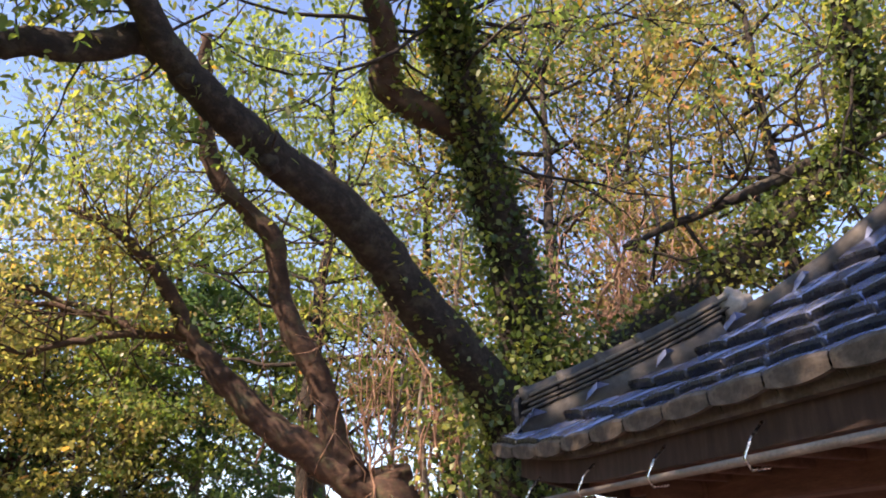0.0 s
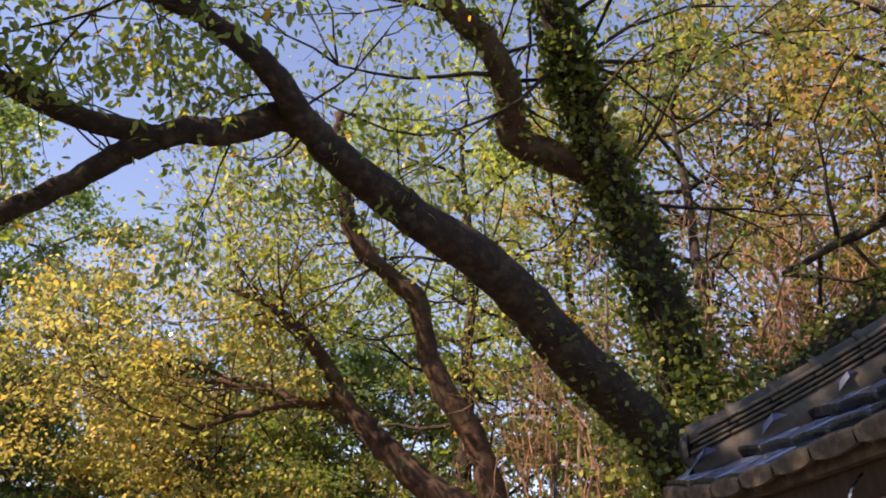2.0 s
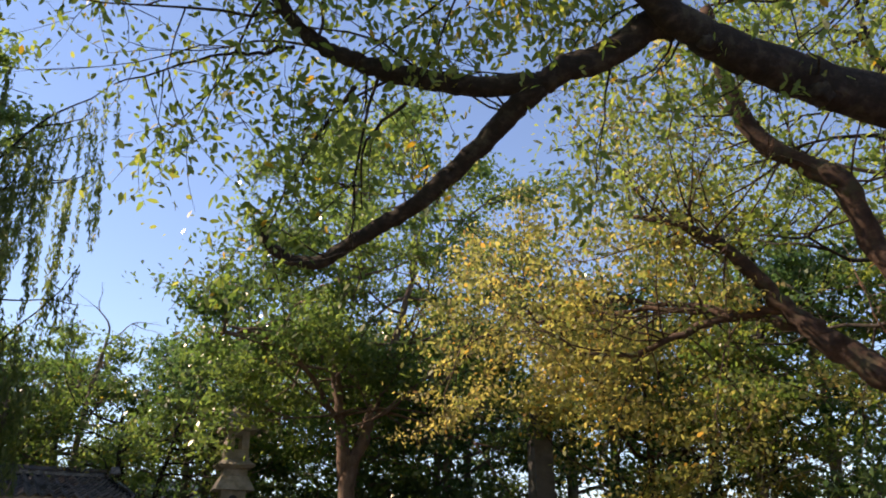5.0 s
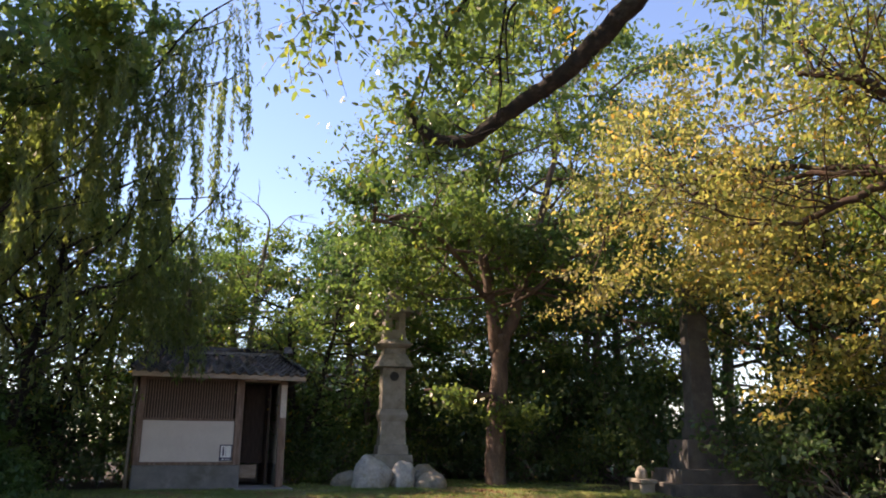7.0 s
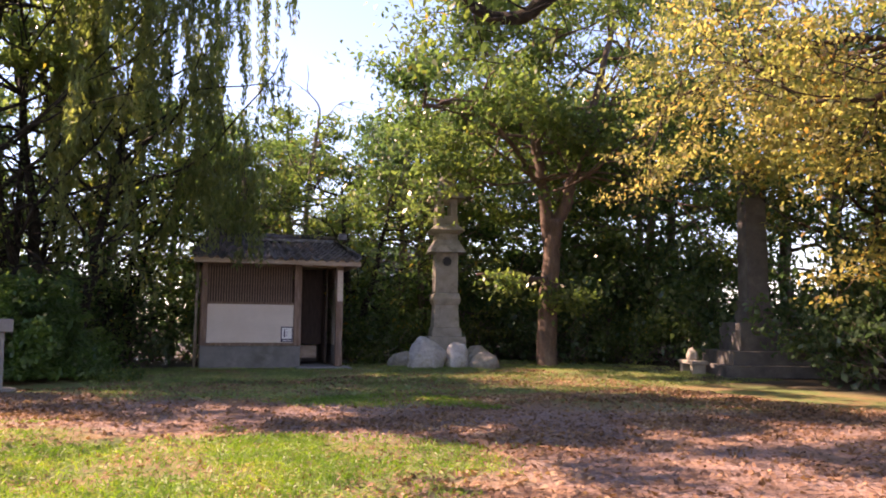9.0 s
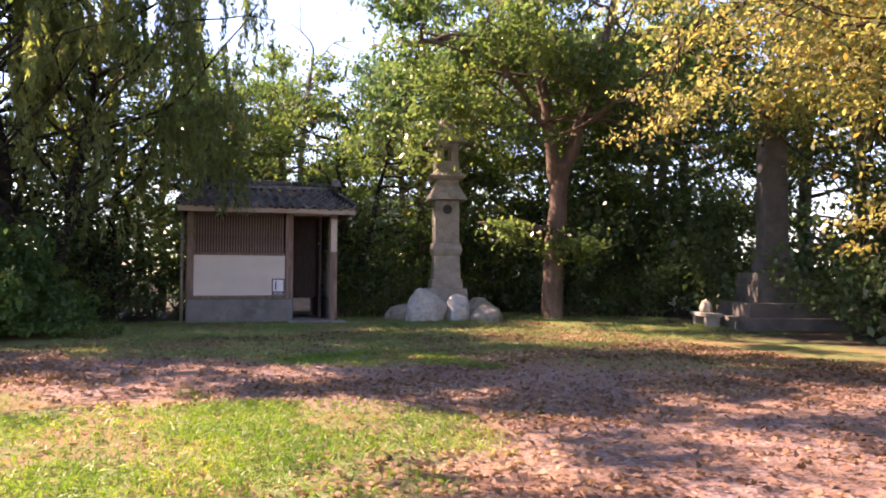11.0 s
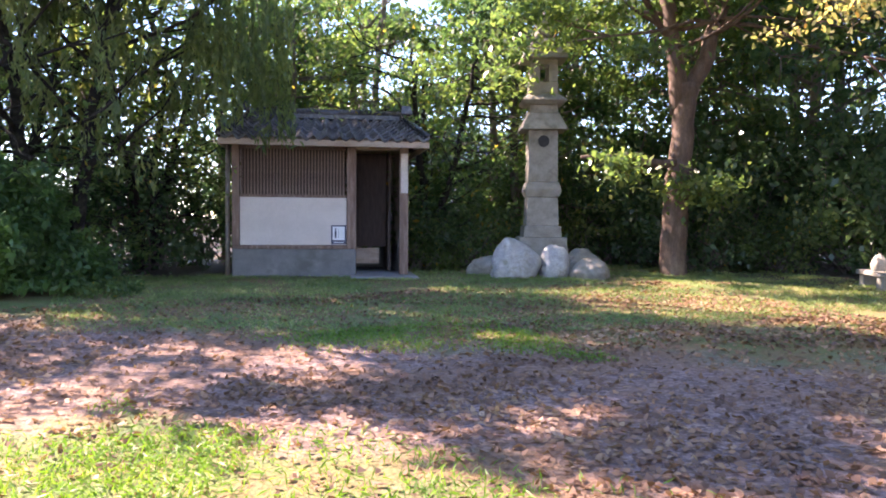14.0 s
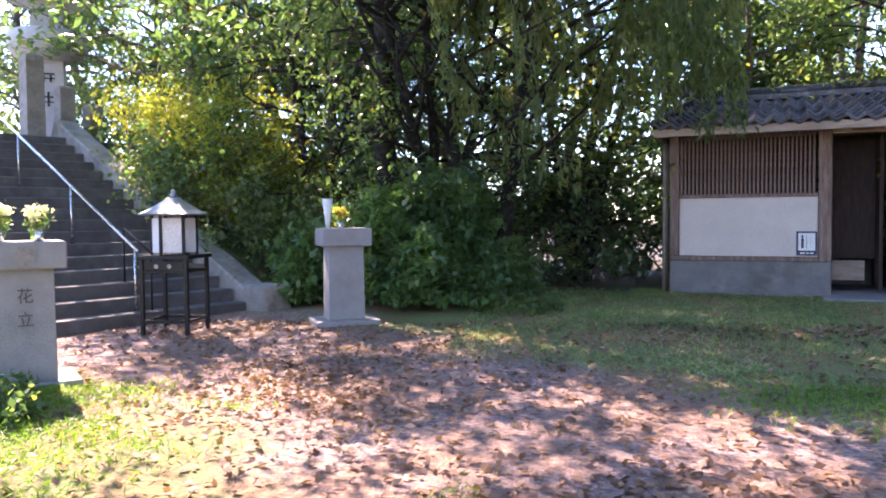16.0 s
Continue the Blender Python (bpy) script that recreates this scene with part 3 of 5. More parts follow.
            t.matrix_local = front @ pose(centre + (x0 - centre + c * 0.27 * sx) * k, -0.03 + r * run / rows, 0.03 + rng.normal(0, 0.005), -4.0 + rng.normal(0, 0.9), rng.normal(0, 0.8)) @ Matrix.Diagonal((sx * k, 1, 1.25, 1))
    verts, faces = [], []
    for c in range(cols):
        for r in range(rows):
            k = 1 - shrink * r / rows
            m = back @ pose(centre + (x0 - centre + c * 0.27 * sx) * k, -0.03 + r * run / rows, 0.022, -1.6) @ Matrix.Diagonal((sx * k, 1, 1, 1))
            b = len(verts)
            verts += [m @ v.co for v in tile.vertices]
            faces += [tuple(b + i for i in p.vertices) for p in tile.polygons]
    data = bpy.data.meshes.new("rear_tiles")
    data.from_pydata(verts, [], faces)
    ob = link_mesh("rear_tiles", data, TILE_DULL, roof[1], smooth=True)
    ob["kind"] = "stuff"
    part("ridge", box(x0 + inset, x1 - inset, mid - 0.09, mid + 0.09, ridge_z - 0.02, ridge_z + 0.10, 0.02), TILE_DULL, hut)
    tubes("ridge_cap", [([(x0 + inset, mid, ridge_z + 0.12), (x1 - inset, mid, ridge_z + 0.12)], [0.085, 0.085])], TILE_DULL, hut, 12)
    return hut


build_hut()


def build_sign():
    s = thing("restroom_sign", "small white restroom sign with dark blue frame on the hut wall", "sign", HUT @ pose(1.97, 0.012, 0.80))
    part("frame", box(-0.14, 0.14, -0.012, 0.016, -0.16, 0.20, 0.004), NAVY, s, "dark blue frame")
    part("panel", box(-0.115, 0.115, -0.016, -0.0125, -0.085, 0.175, 0.0), WHITE, s, "white panel")
    part("figure", box(-0.075, -0.04, -0.02, -0.0165, -0.05, 0.10, 0.008), NAVY, s, "dark pictogram")
    part("figure_head", lathe([(0.018, -0.002), (0.018, 0.002)], 12), NAVY, s).matrix_local = pose(-0.0575, -0.018, 0.125, 90)
    part("divider", box(-0.004, 0.002, -0.02, -0.0165, -0.05, 0.13, 0.0), NAVY, s)
    part("figure", box(0.045, 0.075, -0.02, -0.0165, -0.04, 0.11, 0.008), PAPER, s)
    for i, (a, b) in enumerate(((-0.09, -0.02), (-0.005, 0.03), (0.045, 0.095))):
        part("caption_bar", box(a, b, -0.016, -0.0125, -0.135, -0.115, 0.0), WHITE, s)


build_sign()


# ---- stone lantern tower and boulders ----
def build_tower():
    t = thing("stone_lantern", "tall two-tiered weathered stone lantern tower on square blocks", "stone lantern", pose(-17.67, 11.1, land(-17.67, 11.1) - 0.03, 0, 0, 66))
    t.scale = (0.95, 0.95, 0.97)
    part("foundation", frustum(1.5, 1.4, 0.0, 0.42, 0.03), STONE, t)
    part("base_block", frustum(1.08, 1.02, 0.42, 0.80, 0.02), STONE, t)
    part("base_slab", frustum(0.84, 0.80, 0.80, 1.04, 0.02), STONE, t)
    part("pedestal", frustum(0.72, 0.66, 1.04, 1.66, 0.02), STONE, t)
    part("moulding", frustum(0.70, 0.80, 1.66, 1.80, 0.015), STONE, t)
    part("moulding", frustum(0.80, 0.70, 1.80, 1.98, 0.03), STONE, t)
    shaft = part("shaft", frustum(0.65, 0.63, 1.98, 3.08, 0.02), STONE, t)
    # no holes are cut: ink-dark discs stand for the shade inside the openings
    for a in (0, 90):
        part("opening_disc", lathe([(0.10, 0.0), (0.125, 0.012)], 16), INK, t, "dark disc painted for the shade in a round opening").matrix_local = pose(0, 0, 2.84, 0, 0, a) @ pose(0, -0.328, 0, 90)
    part("lower_roof", frustum(1.04, 0.66, 3.08, 3.44, 0.03), STONE, t)
    part("neck", frustum(0.62, 0.60, 3.44, 3.62, 0.01), STONE, t)
    part("upper_slab", frustum(0.80, 0.98, 3.62, 3.70, 0.02), STONE, t)
    part("upper_slab", frustum(0.98, 0.62, 3.70, 3.86, 0.02), STONE, t)
    # upper light box with square windows, built from four posts and bands
    part("light_box", frustum(0.62, 0.60, 3.86, 4.10, 0.01), STONE, t)
    for sx in (-1, 1):
        for sy in (-1, 1):
            part("light_box_post", box(sx * 0.19 - 0.1, sx * 0.19 + 0.1, sy * 0.19 - 0.1, sy * 0.19 + 0.1, 4.10, 4.46, 0.01), STONE, t)
    part("light_box", frustum(0.58, 0.58, 4.46, 4.58, 0.01), STONE, t)
    part("upper_roof", frustum(0.98, 0.94, 4.58, 4.68, 0.02), STONE, t)
    part("upper_roof", frustum(0.94, 0.40, 4.68, 5.05, 0.03), STONE, t)
    part("finial", lathe([(0.16, 5.05), (0.20, 5.15), (0.15, 5.25), (0.19, 5.36), (0.12, 5.52), (0.02, 5.64)], 14), STONE, t, smooth=True)


build_tower()


def boulder(label, x, y, sx, sy, sz, seed, material=None, turn=0.0):
    bm = bmesh.new()
    bmesh.ops.create_icosphere(bm, subdivisions=4, radius=1.0)
    off = Vector((seed * 7.3, seed * 3.1, seed * 1.7))
    for v in bm.verts:
        n = v.co.normalized()
        k = 1 + 0.26 * noise.noise(n * 1.2 + off) + 0.10 * noise.noise(n * 3.5 + off) + 0.025 * noise.noise(n * 9 + off)
        v.co = Vector((n.x * k * sx, n.y * k * sy, max(n.z, -0.35) * k * sz))
    low = min(v.co.z for v in bm.verts)
    for v in bm.verts:
        v.co.z -= low
    ob = part("boulder", bm, material or ROCK, None, "", True)
    ob.matrix_world = pose(x, y, land(x, y) - 0.06, 0, 0, turn)
    return tagged(ob, label, "rock", "boulders at the stone lantern")


boulder("large pale grey boulder at the foot of the lantern", -16.55, 9.9, 0.42, 0.47, 0.56, 3, None, 20)
boulder("rounded mottled boulder with a white patch", -16.4, 10.66, 0.30, 0.33, 0.46, 6, None, 60)
boulder("low brownish boulder lying on the grass", -15.95, 11.2, 0.36, 0.44, 0.30, 5, STONE, 40)
boulder("dark mossy boulder behind the pale ones", -17.4, 9.75, 0.36, 0.42, 0.30, 7, STONE, 0)
boulder("flat brown stone behind the low boulder", -16.95, 11.7, 0.42, 0.42, 0.42, 9, STONE, 10)


# ---- stairs ----
def build_stairs():
    st = thing("stone_stairs", "broad flight of dark stone steps with sloping cheek wall", "stairs", STAIR, kind="structure")
    for i in range(STEPS):
        y0 = i * TREAD
        part("step", box(-5.4, -0.01, y0, y0 + TREAD + 0.05, i * RISE - 0.12, (i + 1) * RISE, 0.012), STEP, st)
    top = STEPS * TREAD
    part("landing", box(-6.5, 1.2, top + 0.052, top + 5.0, STEPS * RISE - 0.4, STEPS * RISE - 0.004, 0.02), STEP, st)
    ang = math.degrees(math.atan2(RISE, TREAD))
    run = math.hypot(top + 0.2, (top + 0.2) * RISE / TREAD)
    for x0, x1 in ((0.0, 0.42), (-5.84, -5.42)):
        c = part("cheek_wall", box(x0, x1, 0.0, run, -0.55, 0.19, 0.03), STONE, st, "sloping stone cheek wall")
        c.matrix_local = pose(0, 0.05, 0.12, ang)
        part("newel_block", box(x0 - 0.04, x1 + 0.04, -0.42, 0.10, -0.05, 0.42, 0.09, segments=3), STONE, st)


build_stairs()


def build_handrail():
    h = thing("handrail", "thin stainless steel handrail rising up the steps", "handrail", STAIR)
    x, k = -1.6, RISE / TREAD
    tubes("rail", [([(x, 0.10, 0.95), (x, 5.9, 0.95 + 5.8 * k)], [0.022, 0.022])], STEEL, h, 8)
    for y in (0.17, 1.87, 3.57, 5.27):
        z = (int(y / TREAD) + 1) * RISE
        tubes("rail_post", [([(x, y, z - 0.01), (x, y, 0.95 + (y - 0.1) * k)], [0.018, 0.018])], STEEL, h, 8)
    low = thing("low_rail", "low dark iron rail beside the bottom step", "handrail", STAIR)
    for y in (0.17, 0.85):
        z = (int(y / TREAD) + 1) * RISE
        tubes("rail_post", [([(x + 0.22, y, z - 0.01), (x + 0.22, y, z + 0.75)], [0.014, 0.014])], IRON, low, 6)
    tubes("rail", [([(x + 0.22, 0.17, 0.92), (x + 0.22, 0.85, 1.24)], [0.014, 0.014])], IRON, low, 6)


build_handrail()


def stroke_marks(parent, marks, y, material):
    for x0, x1, z0, z1 in marks:
        part("stroke", box(x0, x1, y - 0.004, y, z0, z1, 0.0), material, parent)


def flower_stand(label, x, y, turn, written=False):
    s = thing("flower_stand", label, "flower stand", pose(x, y, land(x, y) - 0.02, 0, 0, turn), "stone flower stands")
    s.scale = (0.95, 0.95, 1.0)
    part("foot", box(-0.42, 0.42, -0.34, 0.34, 0.0, 0.07, 0.012), PALE_STONE, s)
    shaft = part("shaft", frustum(0.47, 0.45, 0.07, 0.98, 0.012, 0.45, 0.43), PALE_STONE, s)
    cap = part("cap", box(-0.32, 0.32, -0.30, 0.30, 0.98, 1.20, 0.012), PALE_STONE, s, "thick square stone cap")
    if written:
        part("crest", lathe([(0.075, 0.0), (0.08, 0.006)], 20), STONE, cap, "round carved crest").matrix_local = pose(0, -0.306, 1.09, 90)
    if written:
        kanji(shaft, "花", 0.0, -0.232, 0.72, 0.13, GREY_INK)
        kanji(shaft, "立", 0.0, -0.236, 0.53, 0.13, GREY_INK)
    return s


def kanji(parent, text, x, y, z, size, material):
    """Painted characters, upright on a stone's front."""
    cu = bpy.data.curves.new("writing", "FONT")
    cu.body, cu.size, cu.extrude = text, size, 0.002
    cu.align_x = "CENTER"
    tmp = bpy.data.objects.new("writing", cu)
    scene.collection.objects.link(tmp)
    bpy.context.view_layer.update()
    data = bpy.data.meshes.new_from_object(tmp.evaluated_get(bpy.context.evaluated_depsgraph_get()))
    bpy.data.objects.remove(tmp)
    ob = link_mesh("writing", data, material, parent, "dark painted characters")
    ob.matrix_local = pose(x, y, z, 90)
    return ob


stand_a = flower_stand("pale granite flower stand beside the dark bush", -14.95, 0.48, 118)
stand_b = flower_stand("pale granite flower stand with two dark painted characters", -11.32, -1.15, 132, True)


def bouquet(label, m, petals, seed, tall=0.28):
    rng = np.random.default_rng(seed)
    b = thing("bouquet", label, "flowers", m, "flowers on the stands")
    part("cup", lathe([(0.035, 0.0), (0.04, 0.01), (0.045, 0.09), (0.04, 0.09)], 12), STEEL, b, "small metal cup", True)
    stems, heads = [], []
    for i in range(7):
        a, lean = rng.uniform(0, 6.28), rng.uniform(0.02, 0.10)
        top = (lean * math.cos(a), lean * math.sin(a), tall * rng.uniform(0.65, 1.0))
        stems.append(([(0, 0, 0.05), (top[0] * 0.5, top[1] * 0.5, top[2] * 0.55), top], [0.004, 0.003, 0.003]))
        heads.append(top)
    tubes("stem_mass", stems, IVY_LEAF, b, 5)
    for h in heads:
        leaves("flower_head", np.array(h) + rng.normal(0, 0.02, (37, 3)), petals, b, rng, 0.035, 0.7, 0.0)
    pts = rng.normal(0, 1, (120, 3)) * (0.045, 0.045, 0.05) + (0, 0, tall * 0.5)
    leaves("foliage", pts, LIGHT_LEAF, b, rng, 0.06, 0.4, 0.0)


bouquet("white and pale green flowers in a cup on the stand", stand_b.matrix_basis @ pose(-0.17, 0, 1.20), PETAL_WHITE, 1, 0.30)
bouquet("white and yellow flowers in a cup on the stand", stand_b.matrix_basis @ pose(0.13, -0.05, 1.20), PETAL_WHITE, 2, 0.28)
bouquet("small yellow flowers in a cup on the stand", stand_a.matrix_basis @ pose(-0.02, 0.05, 1.20), PETAL_YELLOW, 3, 0.24)


def paper_wrap():
    w = thing("paper_cone", "white paper cone of flowers standing on the stone stand", "flower wrap", stand_a.matrix_basis @ pose(-0.2, 0.0, 1.20))
    part("wrap", lathe([(0.025, 0.0), (0.035, 0.1), (0.07, 0.36), (0.062, 0.36), (0.03, 0.12)], 14), PAPER, w, "", True)


paper_wrap()


def build_lamp():
    l = thing("metal_lantern", "black iron lantern on tall legs with tin roof and white panes", "lantern", pose(-14.15, -1.35, land(-14.15, -1.35), 0, 0, 92))
    q, n = 0.27, 6
    for i in range(4):
        x, y = (-q, q)[i % 2], (-q, q)[i // 2]
        part("leg", box(x - 0.022, x + 0.022, y - 0.022, y + 0.022, 0.0, 0.88, 0.004), IRON, l)
    for z in (0.14, 0.72):
        part("stretcher", box(-q, q, -q - 0.012, -q + 0.012, z, z + 0.035, 0.003), IRON, l)
        part("stretcher", box(-q, q, q - 0.012, q + 0.012, z, z + 0.035, 0.003), IRON, l)
        part("stretcher", box(-q - 0.012, -q + 0.012, -q + 0.014, q - 0.014, z + 0.003, z + 0.032, 0.003), IRON, l)
        part("stretcher", box(q - 0.012, q + 0.012, -q + 0.014, q - 0.014, z + 0.003, z + 0.032, 0.003), IRON, l)
    part("apron", box(-q + 0.03, q - 0.03, -q - 0.008, -q + 0.008, 0.757, 0.86, 0.003), IRON, l, "black apron with pale discs for its pierced holes")
    # the apron is solid: pale discs stand for light through its holes
    for x in (-0.09, 0.07):
        part("apron_hole_disc", lathe([(0.026, 0.0), (0.026, 0.004)], 10), TIN, l).matrix_local = pose(x, -q - 0.009, 0.80, 90)
    tray = part("tray", box(-q - 0.05, q + 0.05, -q - 0.05, q + 0.05, 0.882, 0.925, 0.006), IRON, l)
    r = 0.25
    for i in range(n):
        a = 2 * math.pi * i / n + 0.35
        b = a + 2 * math.pi / n
        x, y = r * math.cos(a), r * math.sin(a)
        part("corner_post", box(x - 0.016, x + 0.016, y - 0.016, y + 0.016, 0.926, 1.395, 0.003), IRON, tray)
        mx, my = (x + r * math.cos(b)) / 2, (y + r * math.sin(b)) / 2
        p = part("pane", box(-0.105, 0.105, -0.004, 0.004, 0.0, 0.40, 0.0), PAPER, tray, "white translucent pane")
        p.matrix_local = pose(mx, my, 0.955, 0, 0, math.degrees((a + b) / 2) + 90)
    part("top_ring", lathe([(0.27, 1.396), (0.27, 1.43)], n, 0.35), IRON, l)
    lid = part("roof", lathe([(0.42, 1.39), (0.425, 1.405), (0.31, 1.455), (0.17, 1.535), (0.07, 1.60), (0.05, 1.60)], 8), TIN, l, "pale tin roof with flared edge")
    part("finial", lathe([(0.04, 1.60), (0.05, 1.625), (0.025, 1.65), (0.03, 1.67), (0.005, 1.70)], 12), TIN, lid, "", True)


build_lamp()


def build_gate_stones():
    m = STAIR @ pose(-0.05, STEPS * TREAD + 0.35, STEPS * RISE - 0.01)
    for dx, dy, w, h in ((-0.25, 0.0, 0.34, 1.55), (0.42, 0.15, 0.30, 1.05), (0.95, 0.1, 0.3, 0.75)):
        p = thing("stone_post", "square stone post at the head of the steps", "stone post", m @ pose(dx, dy, 0), "posts at the stair head")
        part("shaft", frustum(w, w * 0.96, 0, h, 0.015), STONE, p)
        part("cap", frustum(w * 0.96, w * 0.6, h, h + 0.05, 0.01), STONE, p)
    s = thing("stone_tower", "large pale stone snow-viewing lantern with a written shaft", "stone lantern", m @ pose(0.66, 1.3, 0.0, 0, 0, -30))
    part("plinth", frustum(1.2, 1.1, 0, 0.25, 0.02), SUNLIT_STONE, s)
    part("shaft", frustum(0.62, 0.58, 0.25, 1.75, 0.015), SUNLIT_STONE, s)
    part("bowl", lathe([(0.42, 1.75), (0.60, 1.80), (0.74, 1.94), (0.78, 2.14), (0.77, 2.30), (0.68, 2.34), (0.40, 2.36)], 24), SUNLIT_STONE, s, "wide rounded stone bowl", True)
    part("light_box", frustum(0.62, 0.58, 2.36, 2.95, 0.02), SUNLIT_STONE, s)
    part("roof", lathe([(0.80, 2.95), (0.84, 3.02), (0.5, 3.22), (0.15, 3.42), (0.1, 3.42)], 6), SUNLIT_STONE, s)
    marks = [(-0.13, 0.13, 1.45, 1.48), (-0.10, -0.06, 1.30, 1.44), (0.03, 0.07, 1.30, 1.44), (-0.12, 0.13, 1.36, 1.385), (-0.10, 0.10, 0.98, 1.01), (-0.02, 0.02, 0.80, 1.10), (-0.12, 0.12, 0.88, 0.905)]
    stroke_marks(s, marks, -0.31, INK)
    for o in list(s.children):
        if o.name.startswith("stroke"):
            o["label"] = "dark painted writing stroke"


build_gate_stones()


# ---- stone monument and low bench ----
def build_monument():
    x, y = -12.3, 16.75
    t = thing("stone_monument", "dark square stone monument pillar on a stepped plinth", "monument", pose(x, y, land(x, y) - 0.02, 0, 0, 60))
    part("plinth_step", frustum(2.5, 2.48, 0, 0.28, 0.02), STEP, t)
    part("plinth_step", frustum(1.92, 1.90, 0.28, 0.60, 0.02), STEP, t)
    part("plinth_block", frustum(1.28, 1.25, 0.60, 1.28, 0.02), STEP, t)
    part("shaft_base", frustum(0.70, 0.66, 1.28, 1.82, 0.02), STEP, t)
    part("shaft", frustum(0.55, 0.50, 1.82, 4.9, 0.02), STEP, t)
    part("shaft_cap", frustum(0.72, 0.60, 4.9, 5.1, 0.02), STEP, t)
    bx, by = -13.05, 15.35
    b = thing("stone_bench", "low stone bench in the shade of the trees", "bench", pose(bx, by, land(bx, by) - 0.02, 0, 0, 150))
    part("bench_top", box(-0.5, 0.5, -0.2, 0.2, 0.24, 0.33, 0.015), STONE, b)
    for sx in (-0.35, 0.35):
        part("bench_leg", box(sx - 0.09, sx + 0.09, -0.16, 0.16, 0, 0.24, 0.012), STONE, b)
    boulder("small pale stone standing on the low bench", bx, by, 0.15, 0.13, 0.22, 11, STONE).location.z = land(bx, by) + 0.30


build_monument()


# ---- tiled pavilion roof ----
def build_pavilion():
    corner, turn = (0.446, 5.54), -71.0
    g = land(2.6, 5.2)
    pv = thing("water_pavilion", "open timber pavilion with a heavy glazed pyramid tile roof", "pavilion", pose(*corner, g, 0, 0, turn))
    S, E = 5.1, 2.25
    n_cols, half = 15, S / 2

    def up(s):
        return 0.55 * s + 0.055 * s ** 3

    def flare(x, s=0.0):
        """The eaves sweep up towards the corners."""
        d = min(x, S - x) - s
        return 0.16 * max(0.0, 1 - max(d, 0) / 1.3) ** 2 * max(0.0, 1 - s / 1.6)

    def face(k):
        return pose(half, half, 0, 0, 0, 90 * k) @ pose(-half, -half, 0)

    def swept(x0, x1, y0, y1, z0, z1):
        """A board that follows the sweep of the eave."""
        bm, prev = bmesh.new(), None
        for i in range(25):
            x = x0 + (x1 - x0) * i / 24
            f = flare(x)
            ring = [bm.verts.new((x, y, z + f)) for y, z in ((y0, z0), (y1, z0), (y1, z1), (y0, z1))]
            if prev:
                for j in range(4):
                    bm.faces.new((prev[j], prev[(j + 1) % 4], ring[(j + 1) % 4], ring[j]))
            else:
                bm.faces.new(ring[::-1])
            prev = ring
        bm.faces.new(prev)
        bmesh.ops.recalc_face_normals(bm, faces=bm.faces[:])
        return bm

    shells = []
    for i in range(4):
        x, y = (0.95, S - 0.95)[i % 2], (0.95, S - 0.95)[i // 2]
        part("footing", frustum(0.42, 0.36, 0, 0.18, 0.02), STONE, pv).matrix_local = pose(x, y, 0)
        part("pillar", box(x - 0.11, x + 0.11, y - 0.11, y + 0.11, 0.18, 2.30, 0.012), RED_WOOD, pv)
    for k in range(4):
        f = face(k)
        part("beam", box(0.55, S - 0.55, 0.86, 1.04, 1.93 + 0.003 * k, 2.14 + 0.003 * k, 0.012), RED_WOOD, pv).matrix_local = f
        part("fascia", swept(0.03, S - 0.03, 0.0, 0.06, E - 0.085, E - 0.012), FASCIA, pv, "thick weathered eave board").matrix_local = f
        # inner board in dark wood: shade below the tiles is put into its colour
        part("lower_fascia", swept(0.12, S - 0.12, 0.07, 0.12, E - 0.22, E - 0.05), DARK_WOOD, pv, "inner eave board darkened to stand for the shade under the tiles").matrix_local = f
        part("soffit", swept(0.13, S - 0.13, 0.122, 0.95, E - 0.10, E - 0.07), RED_WOOD, pv).matrix_local = f
        for i in range(15):
            x = 0.3 + i * (S - 0.6) / 14
            part("rafter", box(x - 0.035, x + 0.035, 0.125, 0.90, E - 0.20 + flare(x), E - 0.102 + flare(x), 0.006), RED_WOOD, pv).matrix_local = f
        # roof shell under the tiles
        bm, prev = bmesh.new(), None
        for j in range(9):
            s = min(half * j / 8, half - 0.02)
            row = [bm.verts.new((s + (S - 2 * s) * i / 16, s, E + up(s) - 0.03 + flare(s + (S - 2 * s) * i / 16, s))) for i in range(17)]
            if prev:
                for i in range(16):
                    bm.faces.new((prev[i], prev[i + 1], row[i + 1], row[i]))
            prev = row
        bmesh.ops.transform(bm, matrix=f, verts=bm.verts[:])
        shells.append(part("roof", bm, RIDGE, pv))
        # a thin gutter pipe on hooked brackets
        tubes("gutter", [([(0.1, -0.06, E - 0.30), (S, -0.06, E - 0.27)], [0.02, 0.02])], PIPE, pv, 10).matrix_local = f
        for i in range(7):
            x = 0.5 + i * (S - 1.0) / 6
            tubes("gutter_bracket", [([(x, 0.03, E - 0.13), (x, -0.04, E - 0.20), (x, -0.085, E - 0.28), (x, -0.06, E - 0.325), (x, 0.03, E - 0.31)], [0.008] * 5)], STEEL, pv, 6).matrix_local = f
    pitch = S / n_cols
    bm = bmesh.new()
    grid = []
    for i in range(9):
        u = i / 8
        bow = 4 * u * (1 - u)
        x, low = 0.005 + u * (pitch - 0.01), -0.07 - 0.02 * bow
        grid.append([bm.verts.new(p) for p in ((x, 0.05, 0.012 * bow), (x, -0.012, 0.012 * bow - 0.004), (x, -0.02, 0.012 * bow - 0.02), (x, -0.012, low), (x, 0.012, low))])
    for a, b in zip(grid, grid[1:]):
        for j in range(4):
            bm.faces.new((a[j], b[j], b[j + 1], a[j + 1]))
    bmesh.ops.recalc_face_normals(bm, faces=bm.faces[:])
    lip = bpy.data.meshes.new("eave_tile")
    bm.to_mesh(lip)
